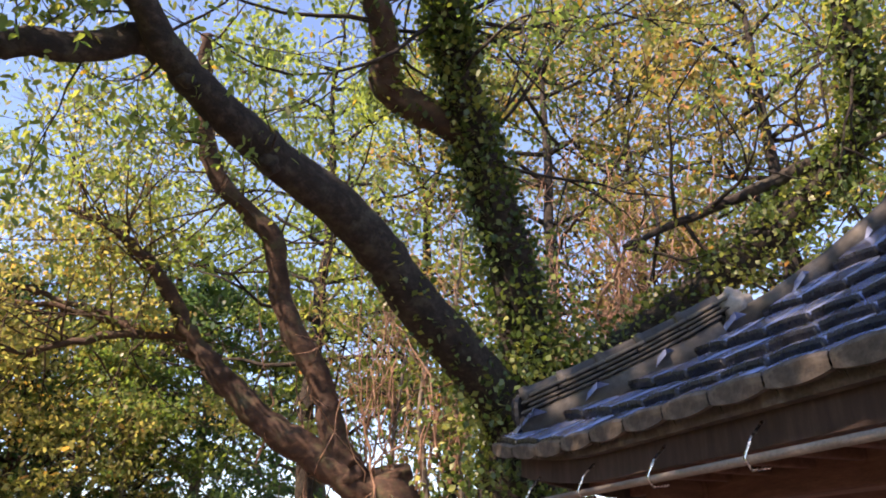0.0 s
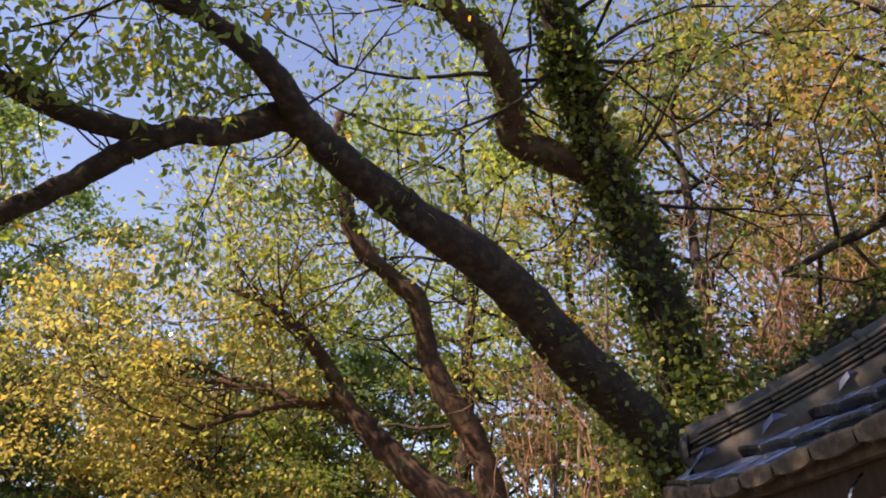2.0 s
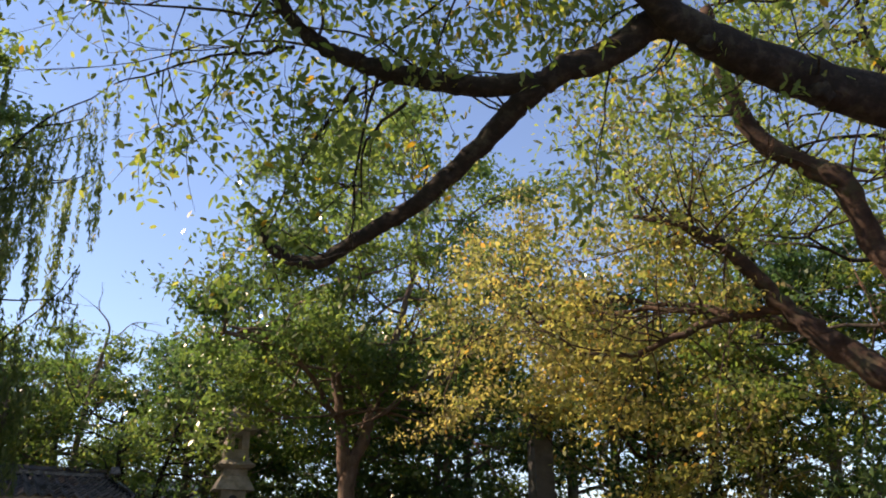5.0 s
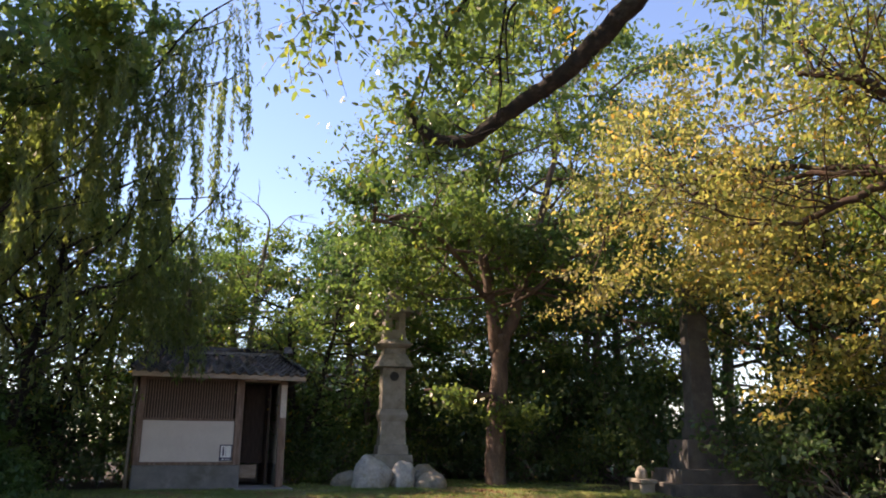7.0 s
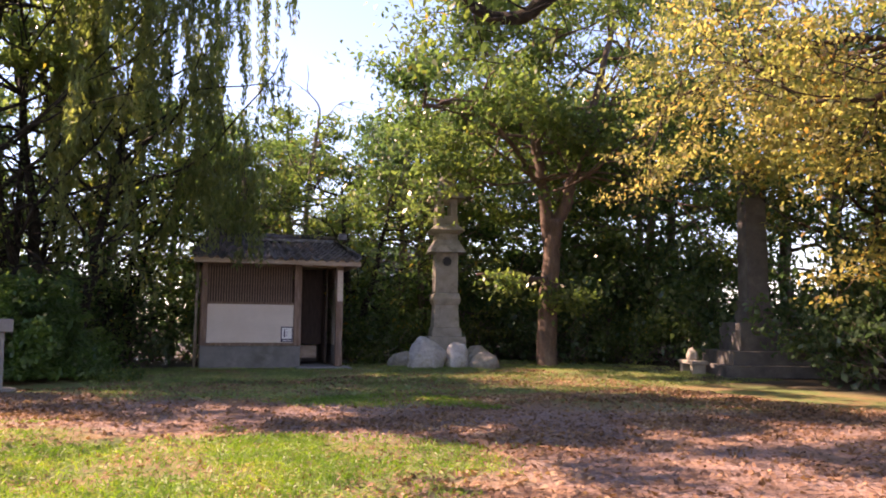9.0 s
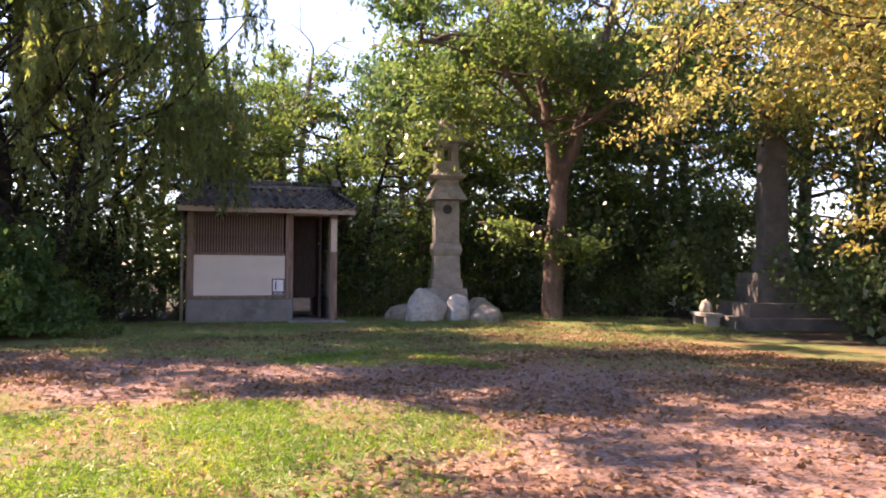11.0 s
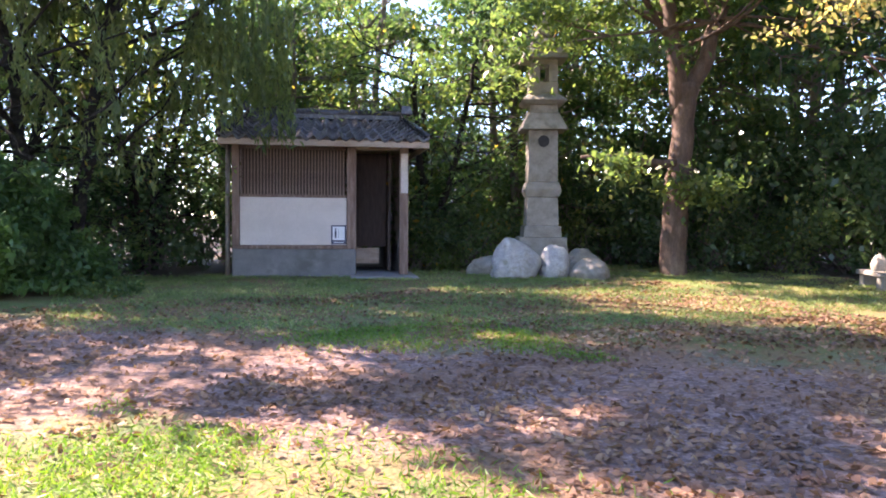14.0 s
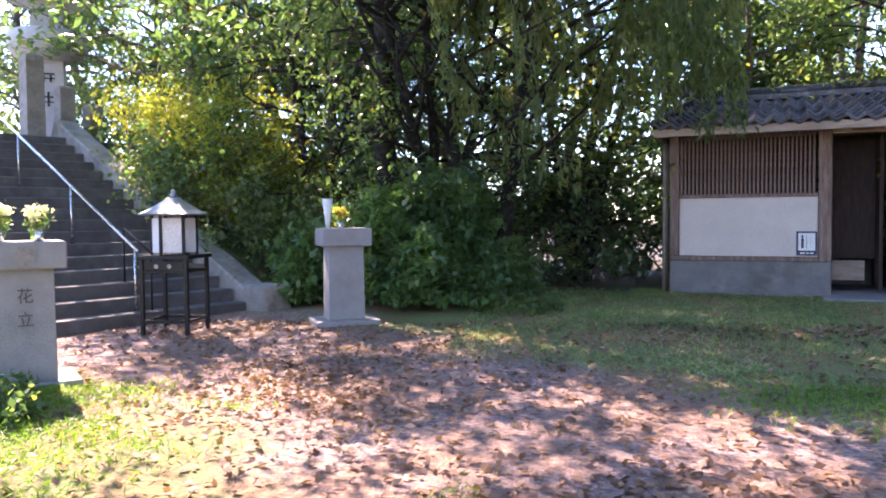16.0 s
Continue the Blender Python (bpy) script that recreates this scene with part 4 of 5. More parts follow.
    bm.free()
    lip.materials.append(FASCIA)
    for k in range(4):
        for c in range(n_cols):
            o = new("eave_tile", lip)
            o.parent = shells[k]
            o.matrix_local = face(k) @ pose(c * pitch, -0.075, E + 0.03 + flare((c + 0.5) * pitch), 0, -math.degrees(math.atan2(flare((c + 1) * pitch) - flare(c * pitch), pitch)))
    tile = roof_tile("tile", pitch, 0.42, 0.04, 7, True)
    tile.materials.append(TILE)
    tile.materials.append(SHADED_LIP)
    # front faces get the darkened lip colour
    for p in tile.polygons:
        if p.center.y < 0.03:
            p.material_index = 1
    rng = np.random.default_rng(5)
    rest_v, rest_f = [], []
    s, courses = -0.05, []
    while s < half - 0.12:
        courses.append(s)
        s += 0.37 / math.hypot(1, 0.55 + 0.165 * s * s)
    for k in range(4):
        f = face(k)
        for s in courses:
            grade = 0.55 + 0.165 * max(s, 0) ** 2
            for c in range(n_cols):
                x = c * pitch
                if x < s - 0.03 or x + pitch > S - s + 0.03:
                    continue
                tip = math.degrees(math.atan2(flare(x + pitch, max(s, 0)) - flare(x, max(s, 0)), pitch))
                m = f @ pose(x, s, E + up(s) + 0.04 + flare(x, max(s, 0)) + rng.normal(0, 0.003), math.degrees(math.atan(grade)) - 5.0 + rng.normal(0, 0.8), -tip + rng.normal(0, 0.5), rng.normal(0, 0.6))
                if k == 0:
                    t = new("tile", tile)
                    t.parent, t.matrix_local = shells[0], m
                else:
                    b = len(rest_v)
                    rest_v += [m @ v.co for v in tile.vertices]
                    rest_f += [tuple(b + i for i in p.vertices) for p in tile.polygons]
        # hip: stacked flat courses under a round cap
        def crest(q):
            return E + up(q) + flare(q, q)

        span = np.linspace(0.12, 1.12, 9)
        core = tubes("hip_core", [([(q, q, crest(q) + 0.06 * j) for q in span], [0.05] * 9) for j in range(4)], RIDGE, pv, 8)
        core.matrix_local = f
        bed = tubes("hip_bed", [([(q, q, crest(q) + 0.02) for q in span], [0.115] * 9)], MORTAR, pv, 12, 0.1, "mortar bed of the hip")
        bed.matrix_local = f
        for j, (z, w, tall) in enumerate(((0.105, 0.105, 0.022), (0.141, 0.098, 0.022), (0.177, 0.091, 0.022), (0.213, 0.095, 0.024))):
            for i in range(5):
                q0, q1 = 0.12 + 0.2 * i + 0.04 * (j % 2), 0.316 + 0.2 * i + 0.04 * (j % 2)
                a, b = Vector((q0, q0, crest(q0) + z)), Vector((q1, q1, crest(q1) + z))
                piece = part("ridge_tile", box(0, (b - a).length, -w, w, 0, tall, 0.006), MORTAR if j == 3 else RIDGE, pv)
                piece.matrix_local = f @ pose(*a, 0, -math.degrees(math.atan2(b.z - a.z, math.hypot(b.x - a.x, b.y - a.y))) + rng.normal(0, 0.5), 45 + rng.normal(0, 0.7))
        for i in range(5):
            q0, q1 = 0.11 + 0.2 * i, 0.305 + 0.2 * i
            a, b = Vector((q0, q0, crest(q0) + 0.25)), Vector((q1, q1, crest(q1) + 0.25))
            cap = tubes("hip_cap", [([a, a * 0.85 + b * 0.15, a * 0.82 + b * 0.18, b], [0.078, 0.078, 0.066, 0.062])], MORTAR, pv, 12, 0.04, "rounded grey ridge cap")
            cap.matrix_local = f
        tubes("hip_edge", [([(q, q, crest(q) + 0.05) for q in np.linspace(1.12, half, 7)], [0.07] * 7)], MORTAR, pv, 10, 0.15).matrix_local = f
        o = part("end_tile", lathe([(0.12, 0.0), (0.125, 0.03), (0.09, 0.045), (0.10, 0.06), (0.03, 0.07)], 14), RIDGE, pv, "round end tile")
        o.matrix_local = f @ pose(0.11, 0.11, crest(0.1) + 0.16, 90, 0, -45)
        bm = bmesh.new()
        bmesh.ops.create_icosphere(bm, subdivisions=3, radius=0.10)
        for v in bm.verts:
            v.co *= 1 + 0.55 * noise.noise(v.co * 12) + 0.3 * noise.noise(v.co * 22)
        part("ornament", bm, STONE, pv, "weathered crumbling ridge ornament", True).matrix_local = f @ pose(1.17, 1.17, crest(1.15) + 0.20)
    data = bpy.data.meshes.new("far_tiles")
    data.from_pydata(rest_v, [], rest_f)
    link_mesh("far_tiles", data, TILE, shells[2], smooth=True)["kind"] = "stuff"
    part("apex", lathe([(0.3, 0.0), (0.34, 0.12), (0.22, 0.2), (0.26, 0.4), (0.12, 0.62), (0.02, 0.75)], 14), RIDGE, pv, "", True).matrix_local = pose(half, half, E + up(half) - 0.05)


build_pavilion()


# ---- the leaning cherry with ivy-clad stems ----
def build_cherry():
    rng = np.random.default_rng(11)
    tree = thing("cherry_tree", "old leaning cherry tree with several ivy-clad stems", "tree", pose(1.0, 9.6, land(1.0, 9.6)))
    o = np.array((1.0, 9.6, land(1.0, 9.6)))

    def at(points):
        return [tuple(np.array(p) - o) for p in points]

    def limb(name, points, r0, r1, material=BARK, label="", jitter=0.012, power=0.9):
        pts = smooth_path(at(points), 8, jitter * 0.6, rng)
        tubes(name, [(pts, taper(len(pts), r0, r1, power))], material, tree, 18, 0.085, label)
        return [p for p in pts]

    limb("trunk", [(1.1, 9.7, -0.1), (1.0, 9.5, 1.2), (0.92, 9.25, 2.3), (0.9, 9.1, 3.1)], 0.62, 0.40)
    main = limb("limb", [(0.95, 9.3, 2.2), (0.81, 9.04, 3.01), (0.56, 8.57, 3.43), (-0.25, 7.57, 4.09), (-0.89, 6.64, 4.65), (-1.5, 5.84, 4.86), (-1.87, 5.16, 4.98), (-2.1, 4.69, 5.14), (-2.27, 4.29, 5.39), (-2.6, 3.89, 5.58), (-2.77, 3.66, 5.83), (-3.0, 3.2, 6.5), (-3.1, 2.9, 7.3)], 0.36, 0.035, label="long bare leaning limb with dark bark", power=1.5)
    left = limb("limb", [(-2.12, 4.8, 5.14), (-2.29, 4.7, 5.2), (-2.64, 4.56, 5.01), (-2.93, 4.34, 4.88), (-3.21, 4.27, 4.74), (-3.64, 4.26, 4.5), (-4.21, 4.14, 4.14), (-4.65, 3.97, 3.93), (-5.08, 3.75, 3.7), (-5.33, 3.5, 3.81), (-5.34, 3.35, 4.0)], 0.125, 0.035, BARK, "drooping hooked branch")
    two = limb("limb", [(-3.1, 4.28, 4.8), (-3.64, 3.93, 4.9), (-4.07, 3.53, 5.03), (-4.34, 3.22, 5.18), (-4.5, 2.98, 5.36), (-4.49, 2.71, 5.56), (-4.65, 2.44, 5.7), (-4.9, 2.0, 6.0)], 0.09, 0.03)
    up = limb("limb", [(-2.62, 3.88, 5.58), (-2.92, 3.52, 5.56), (-3.12, 3.16, 5.6), (-3.6, 2.6, 5.9)], 0.07, 0.025)
    ivy = limb("limb", [(0.95, 9.3, 2.4), (0.92, 9.12, 3.09), (0.98, 8.81, 3.96), (0.77, 8.27, 4.96), (0.49, 7.83, 5.7), (0.28, 7.36, 6.31), (0.08, 6.86, 6.85), (0.01, 6.49, 7.15), (-0.2, 5.9, 8.2)], 0.33, 0.15)
    ivyb = limb("limb", [(0.4, 7.7, 5.9), (0.17, 7.49, 6.16), (-0.61, 7.16, 6.44), (-0.64, 6.82, 6.73), (-0.79, 6.41, 7.19), (-1.23, 5.99, 7.55), (-1.6, 5.5, 8.3)], 0.20, 0.10, BARK_RED, "limb with torn reddish bark")
    ivyr = limb("limb", [(1.0, 9.5, 2.6), (1.22, 9.36, 3.27), (2.74, 8.94, 4.44), (3.48, 8.49, 4.93), (4.15, 7.93, 5.49), (4.53, 7.46, 5.96), (4.64, 7.14, 6.35), (4.42, 6.8, 7.0), (4.3, 6.4, 8.2)], 0.24, 0.12)
    ivyrb = limb("limb", [(4.23, 7.68, 5.87), (3.6, 7.99, 5.66), (2.9, 8.36, 5.46), (2.2, 8.6, 5.2)], 0.09, 0.03)
    # burls and broken stubs on the leaning limb
    for k, size, drop in ((41, 0.10, -0.17), (53, 0.07, -0.13), (29, 0.10, 0.18), (64, 0.06, 0.09), (73, 0.05, -0.07)):
        bm = bmesh.new()
        bmesh.ops.create_icosphere(bm, subdivisions=3, radius=size)
        for v in bm.verts:
            v.co *= 1 + 0.5 * noise.noise(v.co * 14 + Vector((k, 0, 0))) + 0.2 * noise.noise(v.co * 40)
        part("burl", bm, BARK, tree, "knotty burl on the limb", True).matrix_local = pose(*(Vector(main[min(k, len(main) - 1)]) + Vector((-0.4 * drop, 0, drop))))
    # twigs and leaves
    paths, tips, mains = [], [], []
    for pts, r in (((-4.29, 3.44, 4.95), (-4.67, 3.42, 4.68), (-5.08, 3.41, 4.29), (-5.34, 3.45, 4.02)), 0.022), (((-4.0, 3.74, 4.8), (-4.33, 3.63, 4.52), (-4.54, 3.78, 4.03)), 0.018), (((-4.62, 3.04, 5.26), (-4.92, 2.81, 5.23), (-5.24, 2.54, 5.19), (-5.73, 2.1, 4.95)), 0.02):
        p = smooth_path(at(pts), 5, 0.012, rng)
        paths.append((p, taper(len(p), r, 0.006)))
        tips += p[4:]
        for k in range(5):
            spray(rng, p[rng.integers(3, len(p))], rng.normal(0, 1, 3) + (-0.6, -0.3, -0.2), 0.55, 0.008, 1, paths, tips, 0.6, 0.0, 3)

    def twigs(run, first, number, length, bias, r=0.016, depth=2, rise=0.05):
        for i in range(number):
            q = run[rng.integers(int(first * len(run)), len(run))]
            mains.append(len(paths))
            spray(rng, q, rng.normal(0, 0.8, 3) + np.array(bias), length * rng.uniform(0.6, 1.2), r, depth, paths, tips, 0.65, rise, 3)

    twigs(two, 0.15, 22, 1.35, (-0.7, -0.4, 0.2))
    twigs(up, 0.3, 8, 1.1, (-0.5, -0.6, 0.3))
    twigs(left, 0.4, 5, 0.6, (-0.4, 0.2, -0.1), 0.012, 1, -0.1)
    twigs(main, 0.72, 14, 1.4, (-0.2, -0.3, 0.6))
    twigs(main, 0.35, 9, 0.9, (-0.6, -0.2, 0.7), 0.014)
    twigs(main, 0.55, 9, 1.2, (-0.7, -0.3, 0.3), 0.014)
    twigs(left[:len(left) // 2], 0.2, 7, 0.9, (-0.5, -0.2, 0.5), 0.012)
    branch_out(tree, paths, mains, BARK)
    bare = np.array(left[len(left) * 2 // 3:])
    tips = [q for q in tips if np.linalg.norm(bare - q, axis=1).min() > 0.34]
    leaves("crown", cloud(rng, tips, 4, 0.13), CHERRY_LEAF, tree, rng, 0.092, 0.4, 0.9, oval=True, label="sparse green and yellowing leaves")
    # upper crown above the ivy stems
    paths.clear(), tips.clear(), mains.clear()
    for run, n in ((ivy, 16), (ivyb, 14), (ivyr, 16), (ivyrb, 6)):
        twigs(run, 0.55, n, 1.7, (0.1, -0.1, 0.5), 0.03)
    branch_out(tree, paths, mains, BARK)
    leaves("crown", clumps(rng, tips, 10000, 0.5, 0.2, 0.5), CHERRY_LEAF, tree, rng, 0.09, 0.4, 0.7, oval=True)
    # brown dead shoots among the stems
    paths = []
    for i in range(90):
        base = np.array((rng.normal(2.6, 0.9), 10.2 + rng.normal(0, 0.4), rng.uniform(2.8, 4.8))) - o
        top = base + np.array((rng.normal(0, 0.5), rng.normal(-0.1, 0.3), rng.uniform(0.8, 2.8)))
        p = smooth_path([base, base * 0.65 + top * 0.35 + rng.normal(0, 0.18, 3), base * 0.3 + top * 0.7 + rng.normal(0, 0.18, 3), top], 5, 0.03, rng)
        paths.append((p, taper(len(p), rng.choice([0.008, 0.014, 0.024]), 0.004)))
        for k in range(6):
            q = p[rng.integers(2, len(p))]
            d = rng.normal(0, 1, 3) * 0.35 + (0, 0, 0.2)
            paths.append(([q, q + d * 0.5 + rng.normal(0, 0.04, 3), q + d], [0.006, 0.005, 0.003]))
    tubes("shoot_mass", paths, DEAD, tree, 6, 0, "bare reddish-brown shoots")["kind"] = "stuff"
    # ivy wrapped round the stems
    pts = []
    for run, k, r in ((ivy, 130, 0.34), (ivyr, 90, 0.30), (ivyb, 24, 0.18), (main[:29], 42, 0.36)):
        for i, p in enumerate(run):
            thick = r * (1.25 - 0.6 * i / len(run))
            v = rng.normal(size=(k, 3))
            v /= np.linalg.norm(v, axis=1)[:, None]
            pts.append(p + v * thick * rng.uniform(0.75, 1.35, (k, 1)))
    pts.append(rng.normal(0, 1, (6500, 3)) * (0.5, 0.55, 0.95) + np.array((0.95, 8.9, 3.0)) - o)
    pts.append(rng.normal(0, 1, (2600, 3)) * (0.9, 0.4, 0.4) + np.array((2.3, 9.1, 3.7)) - o)
    leaves("ivy", np.concatenate(pts), IVY_LEAF, tree, rng, 0.085, 0.75, 0.5, label="dense glossy dark green ivy")


build_cherry()


def build_coppice():
    rng = np.random.default_rng(12)
    o = np.array((-1.0, 11.8, land(-1.0, 11.8)))
    tree = thing("coppiced_tree", "gnarled reddish coppiced cherry with yellowing leaves and dead shoots", "tree", pose(*o))

    def limb(points, r0, r1, name="limb"):
        pts = smooth_path([tuple(np.array(p) - o) for p in points], 6, 0.02, rng)
        tubes(name, [(pts, taper(len(pts), r0, r1, 0.9))], BARK_RED, tree, 12, 0.2)
        return pts

    limb([(-0.9, 11.9, -0.1), (-0.85, 11.75, 1.0), (-0.75, 11.6, 2.2), (-0.8, 11.5, 2.9)], 0.55, 0.36, "trunk")
    b1 = limb([(-0.74, 11.52, 2.45), (-1.47, 11.42, 2.86), (-2.47, 11.26, 3.47), (-2.99, 11.16, 3.9), (-3.42, 11.03, 4.37), (-3.78, 10.89, 4.84), (-4.09, 10.57, 5.43), (-4.6, 10.14, 5.96), (-5.27, 9.7, 6.2)], 0.27, 0.03)
    b1a = limb([(-3.7, 10.93, 4.74), (-4.78, 10.77, 4.67), (-5.78, 10.58, 4.4), (-6.8, 10.3, 4.5)], 0.08, 0.025)
    b1c = limb([(-3.5, 11.0, 4.4), (-4.8, 11.5, 5.0), (-6.4, 11.5, 5.4), (-8.2, 11.2, 5.5)], 0.08, 0.025)
    b1d = limb([(-4.6, 11.4, 4.95), (-6.2, 11.9, 5.6), (-8.2, 11.6, 5.9), (-10.0, 11.1, 5.3)], 0.06, 0.02)
    b2 = limb([(-1.2, 11.42, 2.75), (-1.48, 11.39, 3.14), (-1.78, 11.29, 4.02), (-2.4, 10.94, 5.22), (-2.6, 10.62, 6.19), (-3.38, 10.13, 6.98), (-3.57, 9.7, 7.79), (-3.5, 9.13, 8.79)], 0.23, 0.08)
    paths, tips, mains = [], [], []

    def twigs(run, first, number, length, bias, r=0.02, depth=2):
        for i in range(number):
            q = run[rng.integers(int(first * len(run)), len(run))]
            mains.append(len(paths))
            spray(rng, q, rng.normal(0, 0.7, 3) + np.array(bias), length * rng.uniform(0.6, 1.2), r, depth, paths, tips, 0.65, 0.05, 3)

    twigs(b1, 0.6, 7, 1.5, (-0.8, -0.2, 0.2))
    twigs(b1a, 0.3, 11, 1.6, (-0.9, -0.1, 0.0))
    twigs(b1d, 0.35, 16, 1.5, (-0.5, -0.2, -0.15))
    twigs(b1c, 0.3, 15, 1.8, (-0.9, -0.1, 0.1))
    n_gold = len(tips)
    twigs(b2, 0.5, 18, 1.6, (-0.3, -0.1, 0.4))
    twigs(b1, 0.75, 16, 1.6, (-0.4, -0.2, 0.8))
    branch_out(tree, paths, mains, BARK_RED)
    leaves("crown", clumps(rng, tips[n_gold:], 6500, 0.5, 0.24, 0.4), PALE_LEAF, tree, rng, 0.10, 0.4, 0.7, oval=True, label="light green upper leaves")
    leaves("crown", clumps(rng, tips[:n_gold], 15000, 0.45, 0.25, 0.4), YELLOW_LEAF, tree, rng, 0.095, 0.5, 0.6, oval=True, label="yellow and golden autumn leaves")
    # a thicket of bare shoots from the stump and the limbs
    paths = []
    for i in range(44):
        x = rng.normal(-0.5, 0.9)
        base = np.array((x, 11.5 + rng.normal(0, 0.3), 2.4 + rng.uniform(0, 0.7))) - o
        top = base + np.array((rng.normal(0, 0.35), rng.normal(-0.1, 0.3), rng.uniform(1.2, 4.6)))
        p = smooth_path([base, base * 0.65 + top * 0.35 + rng.normal(0, 0.16, 3), base * 0.3 + top * 0.7 + rng.normal(0, 0.16, 3), top], 5, 0.03, rng)
        paths.append((p, taper(len(p), rng.choice([0.010, 0.015, 0.022]), 0.004)))
        for k in range(9):
            q = p[rng.integers(3, len(p))]
            d = rng.normal(0, 1, 3) * 0.4 + (0, 0, 0.35)
            paths.append(([q, q + d * 0.5 + rng.normal(0, 0.03, 3), q + d], [0.006, 0.005, 0.003]))
    tubes("shoot_mass", paths, DEAD, tree, 6, 0, "bare reddish-brown shoots")["kind"] = "stuff"
    for dx, top, r in ((0.35, 4.6, 0.055), (0.75, 5.2, 0.07), (1.25, 6.8, 0.05)):
        p = smooth_path([(dx, -0.3, 0.0), (dx + 0.05, -0.35, 2.4), (dx - 0.08, -0.3, top * 0.7), (dx + 0.1, -0.4, top)], 5, 0.015, rng)
        tubes("stem", [(p, taper(len(p), r, 0.02))], BARK_GREY, tree, 8, 0.1, "straight grey side stem")


build_coppice()


# ---- woodland round the forecourt ----
def wood_tree(name, label, seed, height, spread, leaf, number=20000, size=0.15, bark=None, first=0.22, lean=0.0, r0=0.2, fork=False):
    rng = np.random.default_rng(seed)
    t = thing(name, label, "tree", None, "woodland trees")
    top = np.array((lean, rng.normal(0, 0.3), height))
    p = smooth_path([(0, 0, -0.1), (lean * 0.2, rng.normal(0, 0.15), height * 0.35), (lean * 0.6, rng.normal(0, 0.25), height * 0.7), tuple(top * 0.96)], 5, 0.03, rng)
    tubes("trunk", [(p, taper(len(p), r0, 0.03, 0.8))], bark or BARK_GREY, t, 10, 0.12)
    paths, tips, mains = [], [], []
    n = 26
    for i in range(n):
        mains.append(len(paths))
        h = first + (0.97 - first) * i / n
        q = p[min(len(p) - 1, int(h * len(p)))]
        a = i * 2.4 + rng.normal(0, 0.3)
        reach = spread * (0.45 + 0.75 * math.sin(math.pi * min(1, 0.25 + 0.75 * (h - first) / (1 - first)) )) * rng.uniform(0.7, 1.15)
        spray(rng, q, (math.cos(a), math.sin(a), 0.25), reach * 0.6, r0 * 0.28, 2, paths, tips, 0.55, 0.05, 3)
    branch_out(t, paths, mains, bark or BARK_GREY)
    leaves("crown", clumps(rng, tips, number, 0.38, 0.34, 0.3), leaf, t, rng, size, 0.56, 0.3, tilt=0.32)
    return t


def shrub(name, label, seed, spread, height, leaf, number=6000, size=0.09):
    rng = np.random.default_rng(seed)
    t = thing(name, label, "shrub", None, "undergrowth shrubs")
    paths, tips = [], []
    for i in range(16):
        a = rng.uniform(0, 6.28)
        spray(rng, (rng.normal(0, spread * 0.2), rng.normal(0, spread * 0.2), -0.05), (math.cos(a) * spread / height, math.sin(a) * spread / height, 1.0), height * rng.uniform(0.45, 0.75), 0.022, 2, paths, tips, 0.6, 0.05, 3)
    tubes("stem_mass", paths, BARK_GREY, t, 5)
    leaves("foliage", cloud(rng, tips, max(1, int(number / len(tips))), 0.13), leaf, t, rng, size, 0.55, 0.2)
    return t


def stand(first, copies):
    """Set the first of a kind down and copies of it round about: (x, y, turn, scale)."""
    for i, (x, y, turn, k) in enumerate(copies):
        m = pose(x, y, land(x, y) - 0.03, 0, 0, turn)
        ob = first if i == 0 else copy_thing(first, m)
        if i == 0:
            ob.matrix_world = m
        ob.scale = (k, k, k)


stand(wood_tree("broadleaf_tree", "dense dark green broadleaf tree in the wood", 21, 8.0, 3.2, WOOD_LEAF, 8200, 0.2), [
    (-22.5, 8.8, 0, 0.8), (-23.5, 15.5, 80, 1.1), (-21.5, 3.4, 150, 0.82), (-25.0, 0.0, 40, 1.0), (-14.5, 21.5, 200, 1.2), (-3.5, 21.5, 300, 1.2), (7.5, 17.0, 20, 1.2), (-27.5, 10.5, 270, 0.95), (-19.0, 21.5, 30, 1.1), (-22.5, 19.0, 170, 1.0), (-28.5, -12.0, 60, 1.2), (-28.0, -7.5, 140, 1.1), (-29.5, -3.0, 20, 1.15)])
stand(wood_tree("slender_tree", "slender tree with light green leaves in the wood", 22, 7.5, 2.8, LIGHT_LEAF, 8000, 0.155, r0=0.14), [
    (-20.6, 12.2, 30, 0.9), (-21.2, 6.4, 130, 0.8), (-19.5, 16.8, 250, 1.1), (-9.0, 20.0, 10, 1.15), (-24.0, 5.5, 75, 0.9), (0.5, 17.5, 160, 1.0), (-21.0, -1.8, 200, 0.9), (-24.5, -7.2, 90, 0.95), (-22.8, -9.8, 10, 0.9), (-21.0, -4.4, 70, 1.1), (-6.5, 16.8, 320, 0.75)])
stand(wood_tree("conifer_like_tree", "dark tree with drooping shaded foliage in the wood", 23, 8.5, 2.8, PINE_LEAF, 9500, 0.2, r0=0.18, first=0.12), [
    (-22.0, 12.2, 0, 0.85), (-23.0, 6.8, 100, 0.72), (-17.5, 18.8, 200, 1.05), (-12.0, 20.0, 50, 1.0), (-25.5, -4.6, 310, 0.95), (-6.0, 19.5, 120, 1.0), (-28.0, 17.0, 220, 1.2), (-20.8, 21.8, 290, 1.1), (-24.6, -1.6, 330, 0.85)])
stand(wood_tree("tall_tree", "tall tree with thin olive and yellow-green foliage", 26, 13.0, 3.8, PALE_LEAF, 9500, 0.14, BARK, r0=0.2, first=0.3), [
    (-2.6, 15.5, 0, 1.0), (-0.2, 19.0, 70, 1.1), (-6.8, 18.0, 290, 0.85), (-3.0, -9.5, 10, 1.0)])
